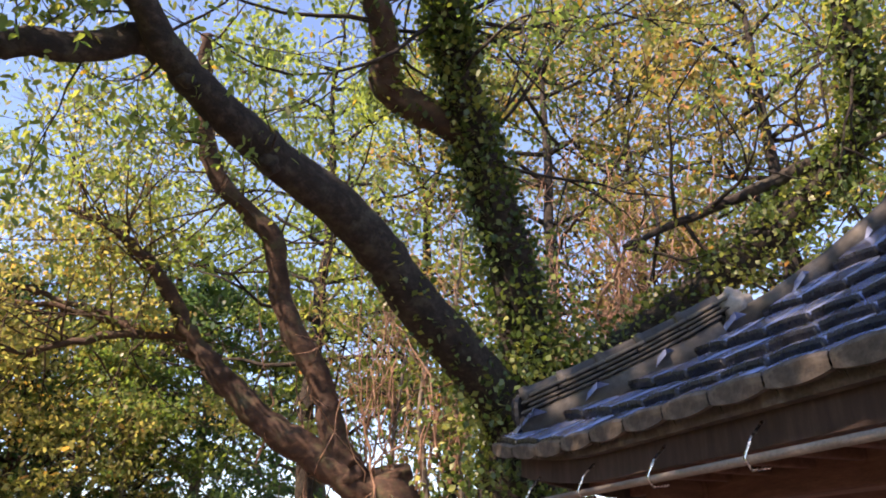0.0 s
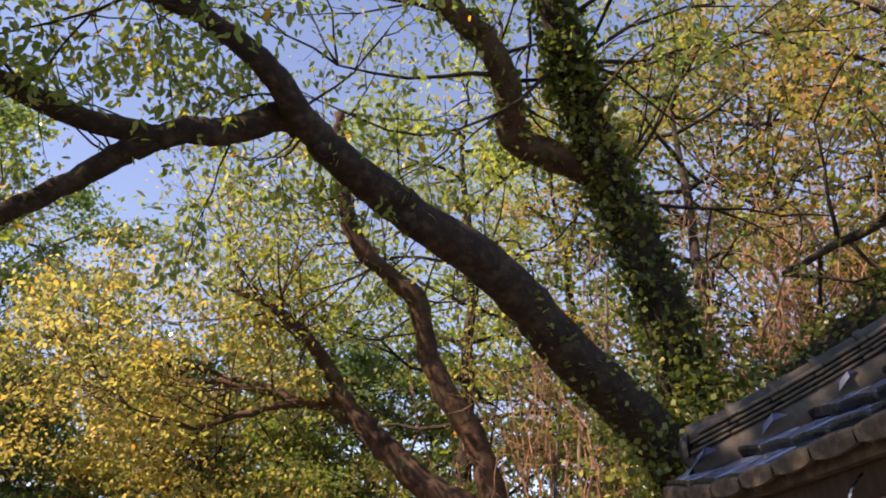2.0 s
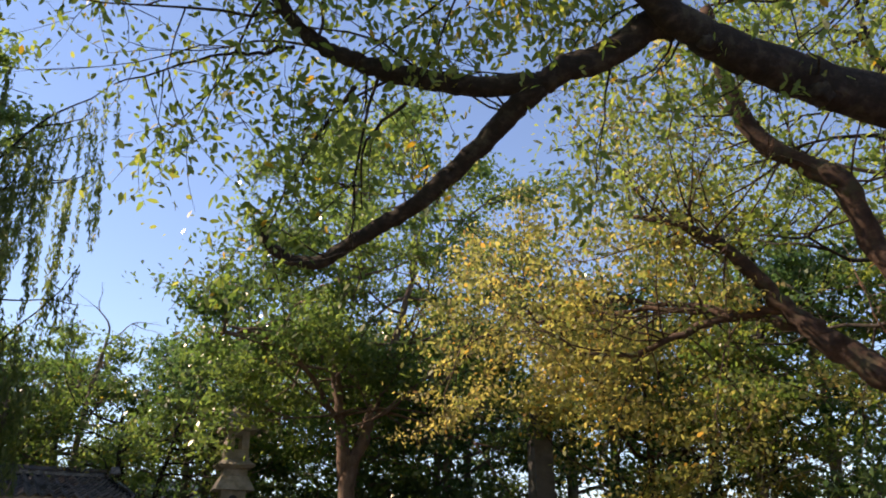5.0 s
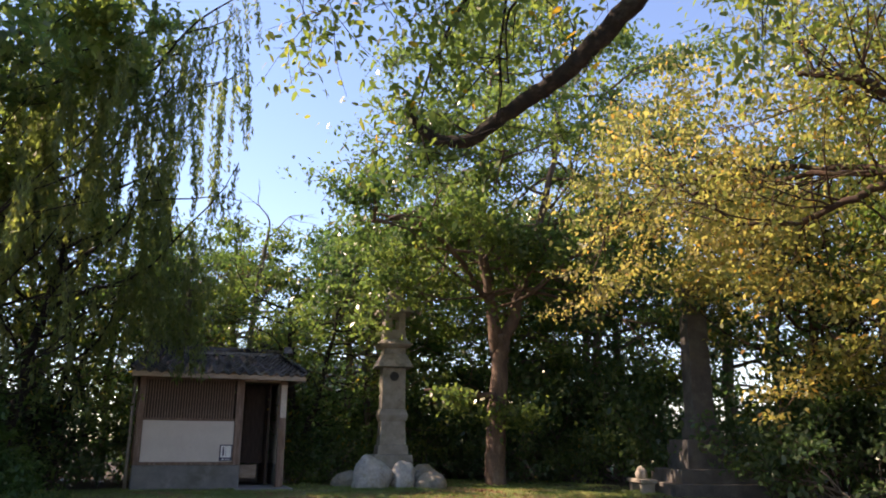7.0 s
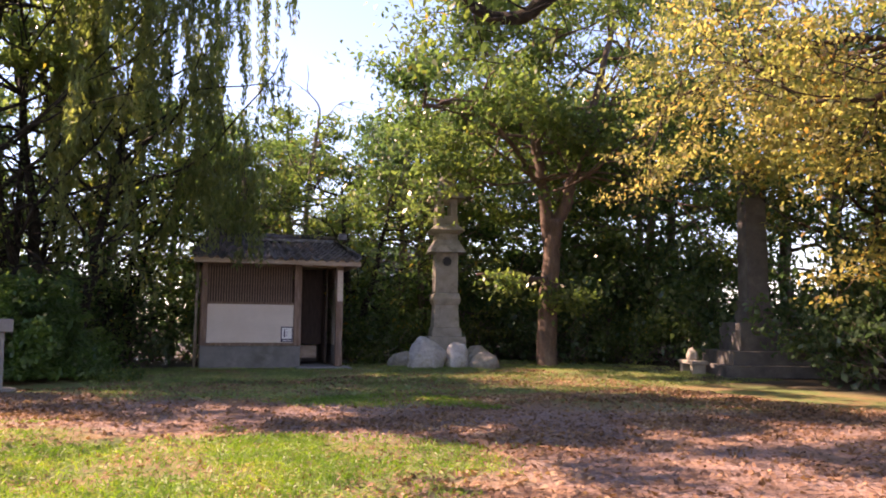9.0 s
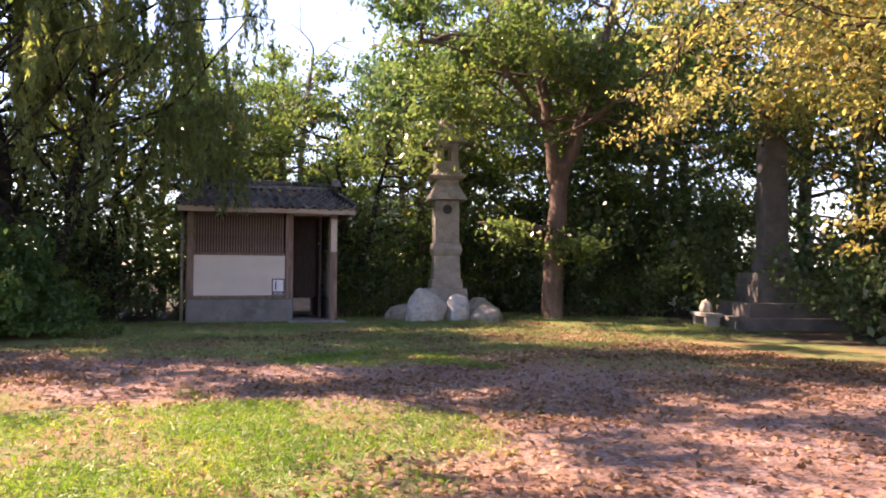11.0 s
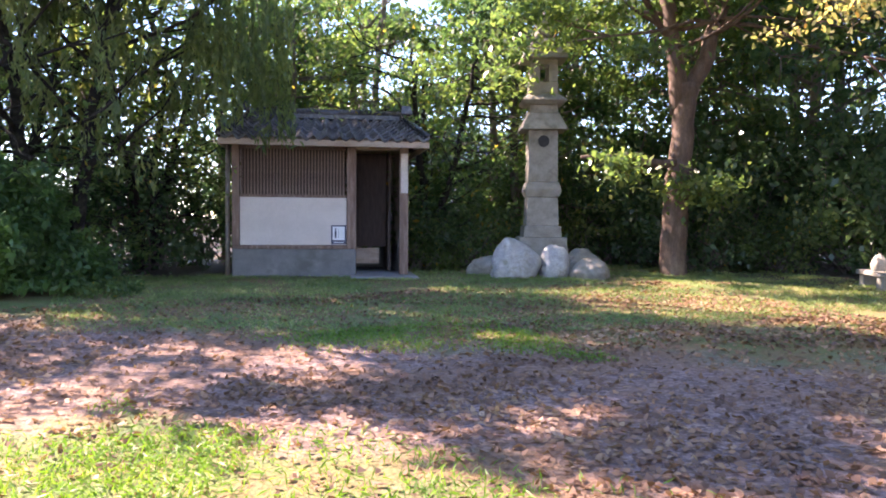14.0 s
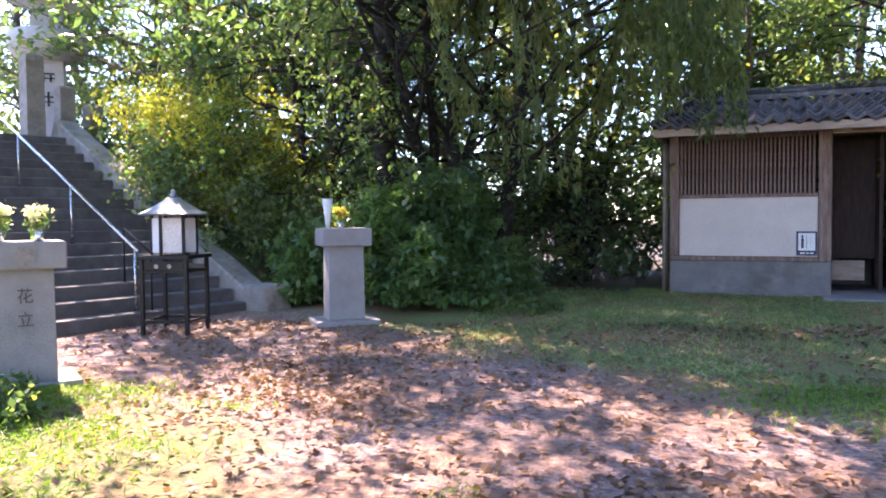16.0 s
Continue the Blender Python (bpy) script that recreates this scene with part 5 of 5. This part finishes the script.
# Unseen trees, added only to keep the sun off the pavilion roof.
stand(wood_tree("shade_tree", "unseen tall tree added to shade the pavilion roof", 28, 12.0, 4.6, WOOD_LEAF, 13000, 0.18, BARK, r0=0.24, first=0.5), [
    (-4.6, -2.4, 0, 1.0), (-7.2, -4.6, 200, 1.0)])
stand(wood_tree("leaning_tree", "tall dark-stemmed tree leaning over the forecourt", 29, 12.8, 3.6, WOOD_LEAF, 27000, 0.2, BARK, r0=0.22, first=0.44, lean=2.0), [
    (-18.3, 0.3, 2, 1.0)])
stand(wood_tree("dry_tree", "tall tree with olive and rusty dry foliage", 27, 13.0, 3.6, DRY_LEAF, 12000, 0.14, BARK, r0=0.2, first=0.25), [
    (2.2, 14.2, 0, 1.0), (6.2, 12.6, 150, 1.0), (9.8, 11.0, 220, 1.05), (5.0, 17.5, 30, 1.2)])


def build_maple():
    rng = np.random.default_rng(24)
    x, y = -16.2, 13.4
    t = thing("maple_tree", "tall tree with a forked grey trunk beside the stone lantern", "tree", pose(x, y, land(x, y)))
    p = smooth_path([(0, 0, -0.1), (0.02, 0.0, 1.2), (0.08, 0.08, 2.6), (0.12, 0.12, 3.9)], 6, 0.015, rng)
    tubes("trunk", [(p, taper(len(p), 0.28, 0.2, 0.8))], BARK_BROWN, t, 12, 0.10)
    left = smooth_path([(0.08, 0.08, 3.3), (0.0, -0.1, 4.6), (-0.1, -0.3, 6.6), (-0.2, -0.2, 9.4), (-0.1, 0.2, 12.8)], 5, 0.03, rng)
    right = smooth_path([(0.12, 0.12, 3.5), (0.35, 0.55, 4.8), (0.6, 1.0, 6.6), (0.8, 1.6, 9.0), (0.8, 2.3, 12.2)], 5, 0.03, rng)
    over = smooth_path([(0.0, -0.1, 4.6), (0.6, -1.6, 5.6), (0.9, -3.4, 6.3), (1.1, -4.6, 6.0)], 5, 0.03, rng)
    low = smooth_path([(0.1, 0.0, 2.3), (0.3, -0.8, 2.25), (0.4, -1.6, 2.35), (0.3, -2.5, 2.3)], 4, 0.02, rng)
    for run, r in ((left, 0.2), (right, 0.18), (over, 0.07), (low, 0.10)):
        tubes("limb", [(run, taper(len(run), r, 0.03, 0.8))], BARK_BROWN, t, 10, 0.1)
    paths, tips, mains = [], [], []
    for run, n, length, first in ((left, 28, 2.7, 0.25), (right, 28, 2.9, 0.25), (over, 7, 1.1, 0.6)):
        n_main = len(tips)
        for i in range(n):
            q = run[int(len(run) * (first + (0.99 - first) * i / n))]
            a = i * 2.4
            mains.append(len(paths))
            spray(rng, q, (math.cos(a), math.sin(a), 0.15), length * rng.uniform(0.6, 1.1), 0.05, 2, paths, tips, 0.55, 0.0, 3)
    n_over = len(tips)
    for q, d in ((p[10], (0.9, 0.0, -0.2)), (low[10], (0.6, 0.1, -0.1)), (p[9], (0.8, 0.3, 0.1))):
        spray(rng, q, d, 0.6, 0.02, 1, paths, tips, 0.5, -0.1, 3)
    branch_out(t, paths, mains, BARK_BROWN)
    leaves("crown", clumps(rng, tips[:n_main] + tips[n_over:], 50000, 0.36, 0.34, 0.4), WOOD_LEAF, t, rng, 0.16, 0.54, 0.4, tilt=0.5)
    leaves("crown", clumps(rng, tips[n_main:n_over], 2400, 0.45, 0.24, 0.8), LIGHT_LEAF, t, rng, 0.16, 0.45, 0.7, label="light green hanging leaves")


build_maple()
grove = wood_tree("yellow_tree", "small cherry tree with golden yellow autumn leaves", 25, 6.2, 3.0, YELLOW_LEAF, 20000, 0.13, BARK_RED, r0=0.16, first=0.35)
stand(grove, [(-9.3, 17.2, 0, 1.05)])
stand(shrub("green_shrub", "leafy dark green shrub under the trees", 31, 1.5, 1.8, PINE_LEAF, 4200, 0.125), [
    (-20.3, 9.0, 0, 1.1), (-20.5, 14.2, 60, 1.2), (-18.6, 15.2, 140, 1.0), (-15.2, 17.5, 200, 1.1), (-8.0, 18.5, 20, 1.2), (-13.5, 17.8, 90, 1.0), (-2.0, 17.5, 170, 1.3), (-22.5, 11.0, 45, 1.3), (-21.2, 0.4, 10, 1.3), (-20.6, 3.2, 250, 1.2), (-23.5, 2.2, 110, 1.4), (-21.5, 7.2, 80, 1.2), (-22.0, 5.0, 190, 1.3), (-21.0, 12.6, 260, 1.2), (-19.5, 17.6, 330, 1.3), (-17.0, 19.0, 15, 1.3), (-11.5, 19.0, 75, 1.4), (-5.0, 18.5, 230, 1.3), (-23.8, 14.0, 20, 1.5), (1.5, 16.0, 60, 1.3), (-18.0, 16.6, 40, 1.5), (-15.0, 18.6, 300, 1.7), (-17.2, 15.0, 210, 0.9), (-20.8, 15.6, 0, 1.6), (-10.2, 18.2, 30, 1.5), (-8.6, 16.6, 200, 1.3), (-18.8, 19.2, 0, 2.2), (-22.6, 17.0, 60, 2.2), (-24.5, 8.5, 300, 2.0)])
stand(shrub("pale_shrub", "light green undergrowth shrub at the wood's edge", 32, 1.3, 1.4, LIGHT_LEAF, 4200), [
    (-19.6, 10.0, 0, 1.0), (-19.2, 8.8, 100, 0.8), (-20.0, 13.0, 200, 1.0), (-16.2, 16.6, 300, 1.0), (-18.3, -3.4, 50, 1.2), (-10.0, 17.0, 150, 1.0), (-20.0, -4.5, 220, 1.3)])


def rounded_bush(label, x, y, sx, sy, h, leaf, seed, number=16000):
    rng = np.random.default_rng(seed)
    b = thing("clipped_bush", label, "bush", pose(x, y, land(x, y)))
    stems = []
    for i in range(24):
        a, k = rng.uniform(0, 6.28), rng.uniform(0.3, 0.8)
        tip = (sx * k * math.cos(a), sy * k * math.sin(a), h * rng.uniform(0.5, 0.9))
        stems.append(([(tip[0] * 0.15, tip[1] * 0.15, -0.05), (tip[0] * 0.5, tip[1] * 0.5, tip[2] * 0.5), tip], [0.025, 0.015, 0.006]))
    tubes("stem_mass", stems, BARK_GREY, b, 6)
    v = rng.normal(size=(number, 3))
    v /= np.linalg.norm(v, axis=1)[:, None]
    v[:, 2] = np.abs(v[:, 2])
    lump = np.array([0.80 + 0.42 * noise.noise(Vector(q) * 2.6 + Vector((seed, 0, 0))) + 0.2 * noise.noise(Vector(q) * 7.0) for q in v])
    r = lump * (1.08 - 0.45 * rng.random(number) ** 1.3)
    pts = v * r[:, None] * (sx, sy, h)
    pts[:, 2] += 0.06
    leaves("foliage", pts, leaf, b, rng, 0.15, 0.45, 0.25, tilt=0.5)


rounded_bush("dense dark green bush behind the flower stand", -16.9, 1.1, 1.5, 1.7, 1.75, BUSH_LEAF, 41, 20000)
rounded_bush("lower dark green bush at the stair side", -16.9, -0.5, 0.8, 0.9, 1.1, BUSH_LEAF, 42, 8000)
bank_shrub = shrub("bank_shrub", "dark leafy shrub covering the bank beside the steps", 44, 1.1, 1.35, WOOD_LEAF, 5000, 0.095)
spots = [STAIR @ Vector((u, v, 0)) for u, v in ((1.45, 0.9), (1.6, 2.2), (1.65, 3.5), (1.7, 4.9), (2.4, 1.4), (2.6, 3.0), (3.6, 2.4), (2.3, 5.6))]
stand(bank_shrub, [(p.x, p.y, 47 * i, 0.9 + 0.1 * (i % 3)) for i, p in enumerate(spots)])
gold = shrub("golden_shrub", "golden-green shrub on the bank beside the steps", 43, 1.5, 2.0, GOLDEN_LEAF, 9000)
stand(gold, [(-18.7, -2.3, 0, 0.9), (-19.0, -3.5, 130, 1.1)])


def build_willow():
    rng = np.random.default_rng(51)
    x, y = -18.0, 1.9
    w = thing("willow_tree", "weeping willow with dark stems and long hanging foliage", "tree", pose(x, y, land(x, y)))
    paths, ends, mains = [], [], []
    for dx, dy, r in ((-0.2, -0.3, 0.17), (0.15, 0.35, 0.14), (0.3, -0.6, 0.10)):
        p = smooth_path([(dx * 0.4, dy * 0.4, -0.1), (dx * 1.3, dy * 1.3, 1.6), (dx * 2.2, dy * 2.4, 4.2), (dx * 4.5, dy * 4.0, 8.2)], 5, 0.03, rng)
        tubes("trunk", [(p, taper(len(p), r, 0.05))], BARK, w, 10, 0.12)
        for i in range(24):
            q = p[rng.integers(6, len(p))]
            a = rng.uniform(0, 6.28)
            mains.append(len(paths))
            spray(rng, q, (math.cos(a) + 0.25, math.sin(a) + 0.1, 0.6), rng.uniform(1.6, 3.0), 0.045, 1, paths, ends, 0.5, 0.15, 3)
    branch_out(w, paths, mains, BARK)
    c, ax, strands = [], [], []
    ends = [e for e in ends if e[1] > -0.5]
    ends = [ends[i] for i in rng.permutation(len(ends))[:620]] + [np.array((1.3 + rng.normal(0, 0.35), 3.1 + rng.normal(0, 0.35), rng.uniform(4.0, 4.9))) for i in range(30)]
    for e in ends:
        length = min(rng.uniform(0.9, 3.6), max(0.5, e[2] - rng.uniform(2.2 if e[1] > 2.2 and e[0] > 0.4 and e[2] < 5.5 else 3.9, 5.4)))
        drift = rng.normal(0, 0.10, 2)
        n = int(length * 46)
        s = np.sort(rng.random(n))
        pts = np.stack([e[0] + drift[0] * s * length, e[1] + drift[1] * s * length, e[2] - s * length], 1)
        c.append(pts + rng.normal(0, 0.035, (n, 3)))
        d = rng.normal(0, 0.45, (n, 3))
        d[:, 2] -= 0.9
        ax.append(d)
        strands.append(([tuple(e), (e[0] + drift[0] * length, e[1] + drift[1] * length, e[2] - length)], [0.005, 0.002]))
    # a low tuft before the hut's window
    for i in range(17):
        e = np.array((1.45 + rng.normal(0, 0.14), 3.3 + rng.normal(0, 0.16), rng.uniform(2.7, 3.9)))
        n, length = 26, rng.uniform(0.5, 0.9)
        s = rng.random(n)
        c.append(np.stack([e[0] + 0 * s, e[1] + 0 * s, e[2] - s * length], 1) + rng.normal(0, 0.05, (n, 3)))
        d = rng.normal(0, 0.5, (n, 3))
        d[:, 2] -= 0.8
        ax.append(d)
        strands.append(([tuple(e + (0, 0, 1.6)), tuple(e - (0, 0, length))], [0.006, 0.002]))
    tubes("strand_mass", strands, WILLOW_LEAF, w, 3)
    leaves("hanging_foliage", np.concatenate(c), WILLOW_LEAF, w, rng, 0.16, 0.26, 0.3, np.concatenate(ax))


build_willow()


def layered_tree(x, y, turn, seed, height=5.2, reach=3.0):
    """A tree whose limbs spread in flat tiers."""
    rng = np.random.default_rng(seed)
    t = thing("spreading_tree", "multi-stemmed tree with flat tiers of bright green leaves", "tree", pose(x, y, land(x, y), 0, 0, turn), "spreading trees by the hut")
    paths, tips, mains = [], [], []
    for k in range(3):
        a = k * 2.1 + rng.normal(0, 0.3)
        p = smooth_path([(0.1 * math.cos(a), 0.1 * math.sin(a), -0.1), (0.35 * math.cos(a), 0.35 * math.sin(a), 1.5), (0.8 * math.cos(a), 0.8 * math.sin(a), 3.4), (1.1 * math.cos(a), 1.1 * math.sin(a), height)], 5, 0.03, rng)
        tubes("trunk", [(p, taper(len(p), 0.12, 0.03))], BARK, t, 9, 0.12)
        for i in range(11):
            q = p[4 + i]
            b = a + rng.normal(0, 1.1)
            mains.append(len(paths))
            spray(rng, q, (math.cos(b), math.sin(b), 0.12), reach * rng.uniform(0.35, 0.62), 0.035, 2, paths, tips, 0.38, 0.0, 3)
    branch_out(t, paths, mains, BARK)
    c = cloud(rng, tips, 4, 0.16)
    leaves("crown", c, LIGHT_LEAF, t, rng, 0.13, 0.5, 0.15, tilt=0.35)
    return t


layered_tree(-18.9, 1.0, 0, 71)
layered_tree(-20.9, 3.5, 120, 72, 4.6, 2.6)
layered_tree(-19.3, -1.4, 240, 73, 4.2, 2.8)
layered_tree(-20.2, 9.6, 60, 74, 4.8, 2.6)


def build_house():
    x, y = -36.0, 17.5
    h = thing("distant_house", "pale distant house with grey roof behind the trees", "house", pose(x, y, land(x, y) - 0.1, 0, 0, 68))
    part("wall", box(-5.0, 5.0, 0.0, 7.0, 0.0, 5.4, 0.02), PLASTER, h)
    for k in (-1, 1):
        bm = box(-5.6, 5.6, 0.0, 4.6, -0.12, 0.0, 0.01)
        part("roof", bm, TILE_DULL, h).matrix_local = pose(0, -0.6, 5.2, 24) if k < 0 else pose(0, 7.6, 5.2, 24, 0, 180)
    part("eave_board", box(-5.6, 5.6, -0.64, -0.60, 5.02, 5.24, 0.01), WHITE, h, "white eave board")
    for wx in (-3.4, -1.1, 1.1, 3.4):
        for wz in (1.0, 3.3):
            w = part("window", box(wx - 0.8, wx + 0.8, -0.03, 0.02, wz, wz + 1.2, 0.01), WHITE, h)
            part("pane", box(wx - 0.72, wx + 0.72, -0.045, -0.031, wz + 0.08, wz + 1.12, 0.0), NAVY, w, "dark glass pane")


build_house()


def build_snag():
    rng = np.random.default_rng(81)
    x, y = -22.6, 8.9
    t = thing("dead_tree", "bare dead tree with crooked top rising above the wood", "tree", pose(x, y, land(x, y)))
    p = smooth_path([(0, 0, -0.1), (0.1, 0.1, 3), (0.0, 0.35, 6.2), (0.15, 0.5, 7.6)], 5, 0.03, rng)
    tubes("trunk", [(p, taper(len(p), 0.14, 0.04))], BARK_GREY, t, 8, 0.1)
    for k in range(4):
        paths = []
        spray(rng, p[-1 - 2 * k], rng.normal(0, 0.5, 3) + (0, 0.3, 0.7), 1.0, 0.035, 2, paths, [], 0.6, 0.1, 2)
        tubes("branch", paths, BARK_GREY, t, 6)


build_snag()


def build_overhang():
    """A tree beside the way whose low branch of lit leaves reaches over it."""
    rng = np.random.default_rng(82)
    x, y = -10.0, -4.6
    t = thing("wayside_tree", "tree with a low branch of bright yellow-green leaves", "tree", pose(x, y, land(x, y)))
    p = smooth_path([(0, 0, -0.1), (0.1, 0.05, 2), (0.0, 0.1, 4.2), (0.2, 0.2, 6.5)], 5, 0.03, rng)
    tubes("trunk", [(p, taper(len(p), 0.2, 0.05))], BARK, t, 10, 0.12)
    arm = smooth_path([(0.0, 0.1, 3.4), (-0.9, 1.5, 4.2), (-1.6, 2.9, 4.1), (-2.1, 4.3, 3.5)], 5, 0.03, rng)
    tubes("limb", [(arm, taper(len(arm), 0.06, 0.012))], BARK, t, 8, 0.1)
    paths, tips = [], []
    for i in range(6):
        spray(rng, arm[9 + i], (-0.5, 0.6, -0.45 + rng.normal(0, 0.2)), 0.75, 0.012, 1, paths, tips, 0.5, -0.1, 3)
    for i in range(16):
        a = i * 2.4
        spray(rng, p[8 + i % 8], (math.cos(a), math.sin(a), 0.3), 1.7, 0.05, 2, paths, tips, 0.55, 0.05, 3)
    branch_out(t, paths, [], BARK)
    leaves("crown", cloud(rng, tips, 4, 0.14), LIGHT_LEAF, t, rng, 0.11, 0.5, 0.5)


build_overhang()


def weeds(label, x, y, seed, number, spread, tall):
    rng = np.random.default_rng(seed)
    w = thing("weed_clump", label, "weeds", pose(x, y, land(x, y)), "weeds at the edge of the gravel")
    stems, tips = [], []
    for i in range(number):
        a, r = rng.uniform(0, 6.28), spread * math.sqrt(rng.random())
        b = np.array((r * math.cos(a), r * math.sin(a), -0.01))
        e = b + (rng.normal(0, 0.06), rng.normal(0, 0.06), tall * rng.uniform(0.4, 1.0))
        stems.append(([b, (b + e) / 2, e], [0.005, 0.004, 0.002]))
        tips += [b + (e - b) * u for u in (0.35, 0.6, 0.8, 1.0)]
    tubes("stem_mass", stems, LIGHT_LEAF, w, 4)
    leaves("foliage", cloud(rng, tips, 3, 0.035), LIGHT_LEAF, w, rng, 0.07, 0.6, 0.0)


weeds("yellow-green weeds growing at the gravel's edge", -10.2, -0.5, 91, 26, 0.25, 0.26)
weeds("low green weeds beside the stone stand", -10.75, -1.0, 92, 24, 0.3, 0.2)
weeds("low weeds at the foot of the bush", -16.0, 2.6, 93, 70, 0.6, 0.25)


# ---- grass and fallen leaves ----
def scatter(name, label, seed, number, box_xy, keep, material, size, wide, lift, flat, axis_up=0.0, tilt=0.8):
    rng = np.random.default_rng(seed)
    x, y = rng.uniform(box_xy[0], box_xy[1], number), rng.uniform(box_xy[2], box_xy[3], number)
    ok = [i for i in range(number) if rng.random() < keep(x[i], y[i])]
    c = np.array([(x[i], y[i], land(x[i], y[i]) + lift) for i in ok])
    axis = rng.normal(size=(len(c), 3))
    axis[:, 2] = axis[:, 2] * flat + axis_up
    ob = leaves(name, c, material, None, rng, size, wide, 0.0, axis, tilt=tilt)
    return tagged(ob, label, "ground cover", kind="stuff")


def lawn_keep(x, y):
    r = 1.5 * noise.noise((x * 0.5, y * 0.5, 3)) + 0.8 * noise.noise((x * 1.3, y * 1.3, 5))
    a, b = 0.80 * x - 0.60 * y + 10.3 + r, 0.60 * x + 0.80 * y + r
    patchy = 0.25 + 0.75 * ease(-0.25, 0.2, noise.noise((x * 0.9, y * 0.9, 11)))
    return max(ease(1.2, 2.0, a) * (1 - ease(-1.4, 0.4, b)), 0.8 * (1 - ease(-2.6, -1.2, a))) * patchy


def litter_keep(x, y):
    b = 0.60 * x + 0.80 * y
    green = 0.55 * ease(0.6, 1.6, 0.80 * x - 0.60 * y + 10.3) * (1 - ease(-2.0, -0.2, b))
    return (1 - green) * (0.26 + 0.74 * ease(-0.15, 0.5, noise.noise((x * 0.5, y * 0.5, 8)) + 0.4 * noise.noise((x * 1.7, y * 1.7, 2)) + 0.2 * ease(-3, 1, b)))


scatter("grass", "short uneven green grass of the lawn", 61, 150000, (-12, -3, -2, 7), lawn_keep, GRASS, 0.075, 0.13, 0.026, 0.6, 0.8)
scatter("grass", "thin shaded grass in front of the hut", 62, 110000, (-19, -11, 2, 16), lawn_keep, LAWN, 0.065, 0.16, 0.02, 0.5, 0.9)
scatter("fallen_leaves", "brown and orange fallen leaves lying on the ground", 63, 80000, (-15, -2, -3, 12), litter_keep, LITTER, 0.066, 0.6, 0.014, 0.25, 0.0, 0.4)
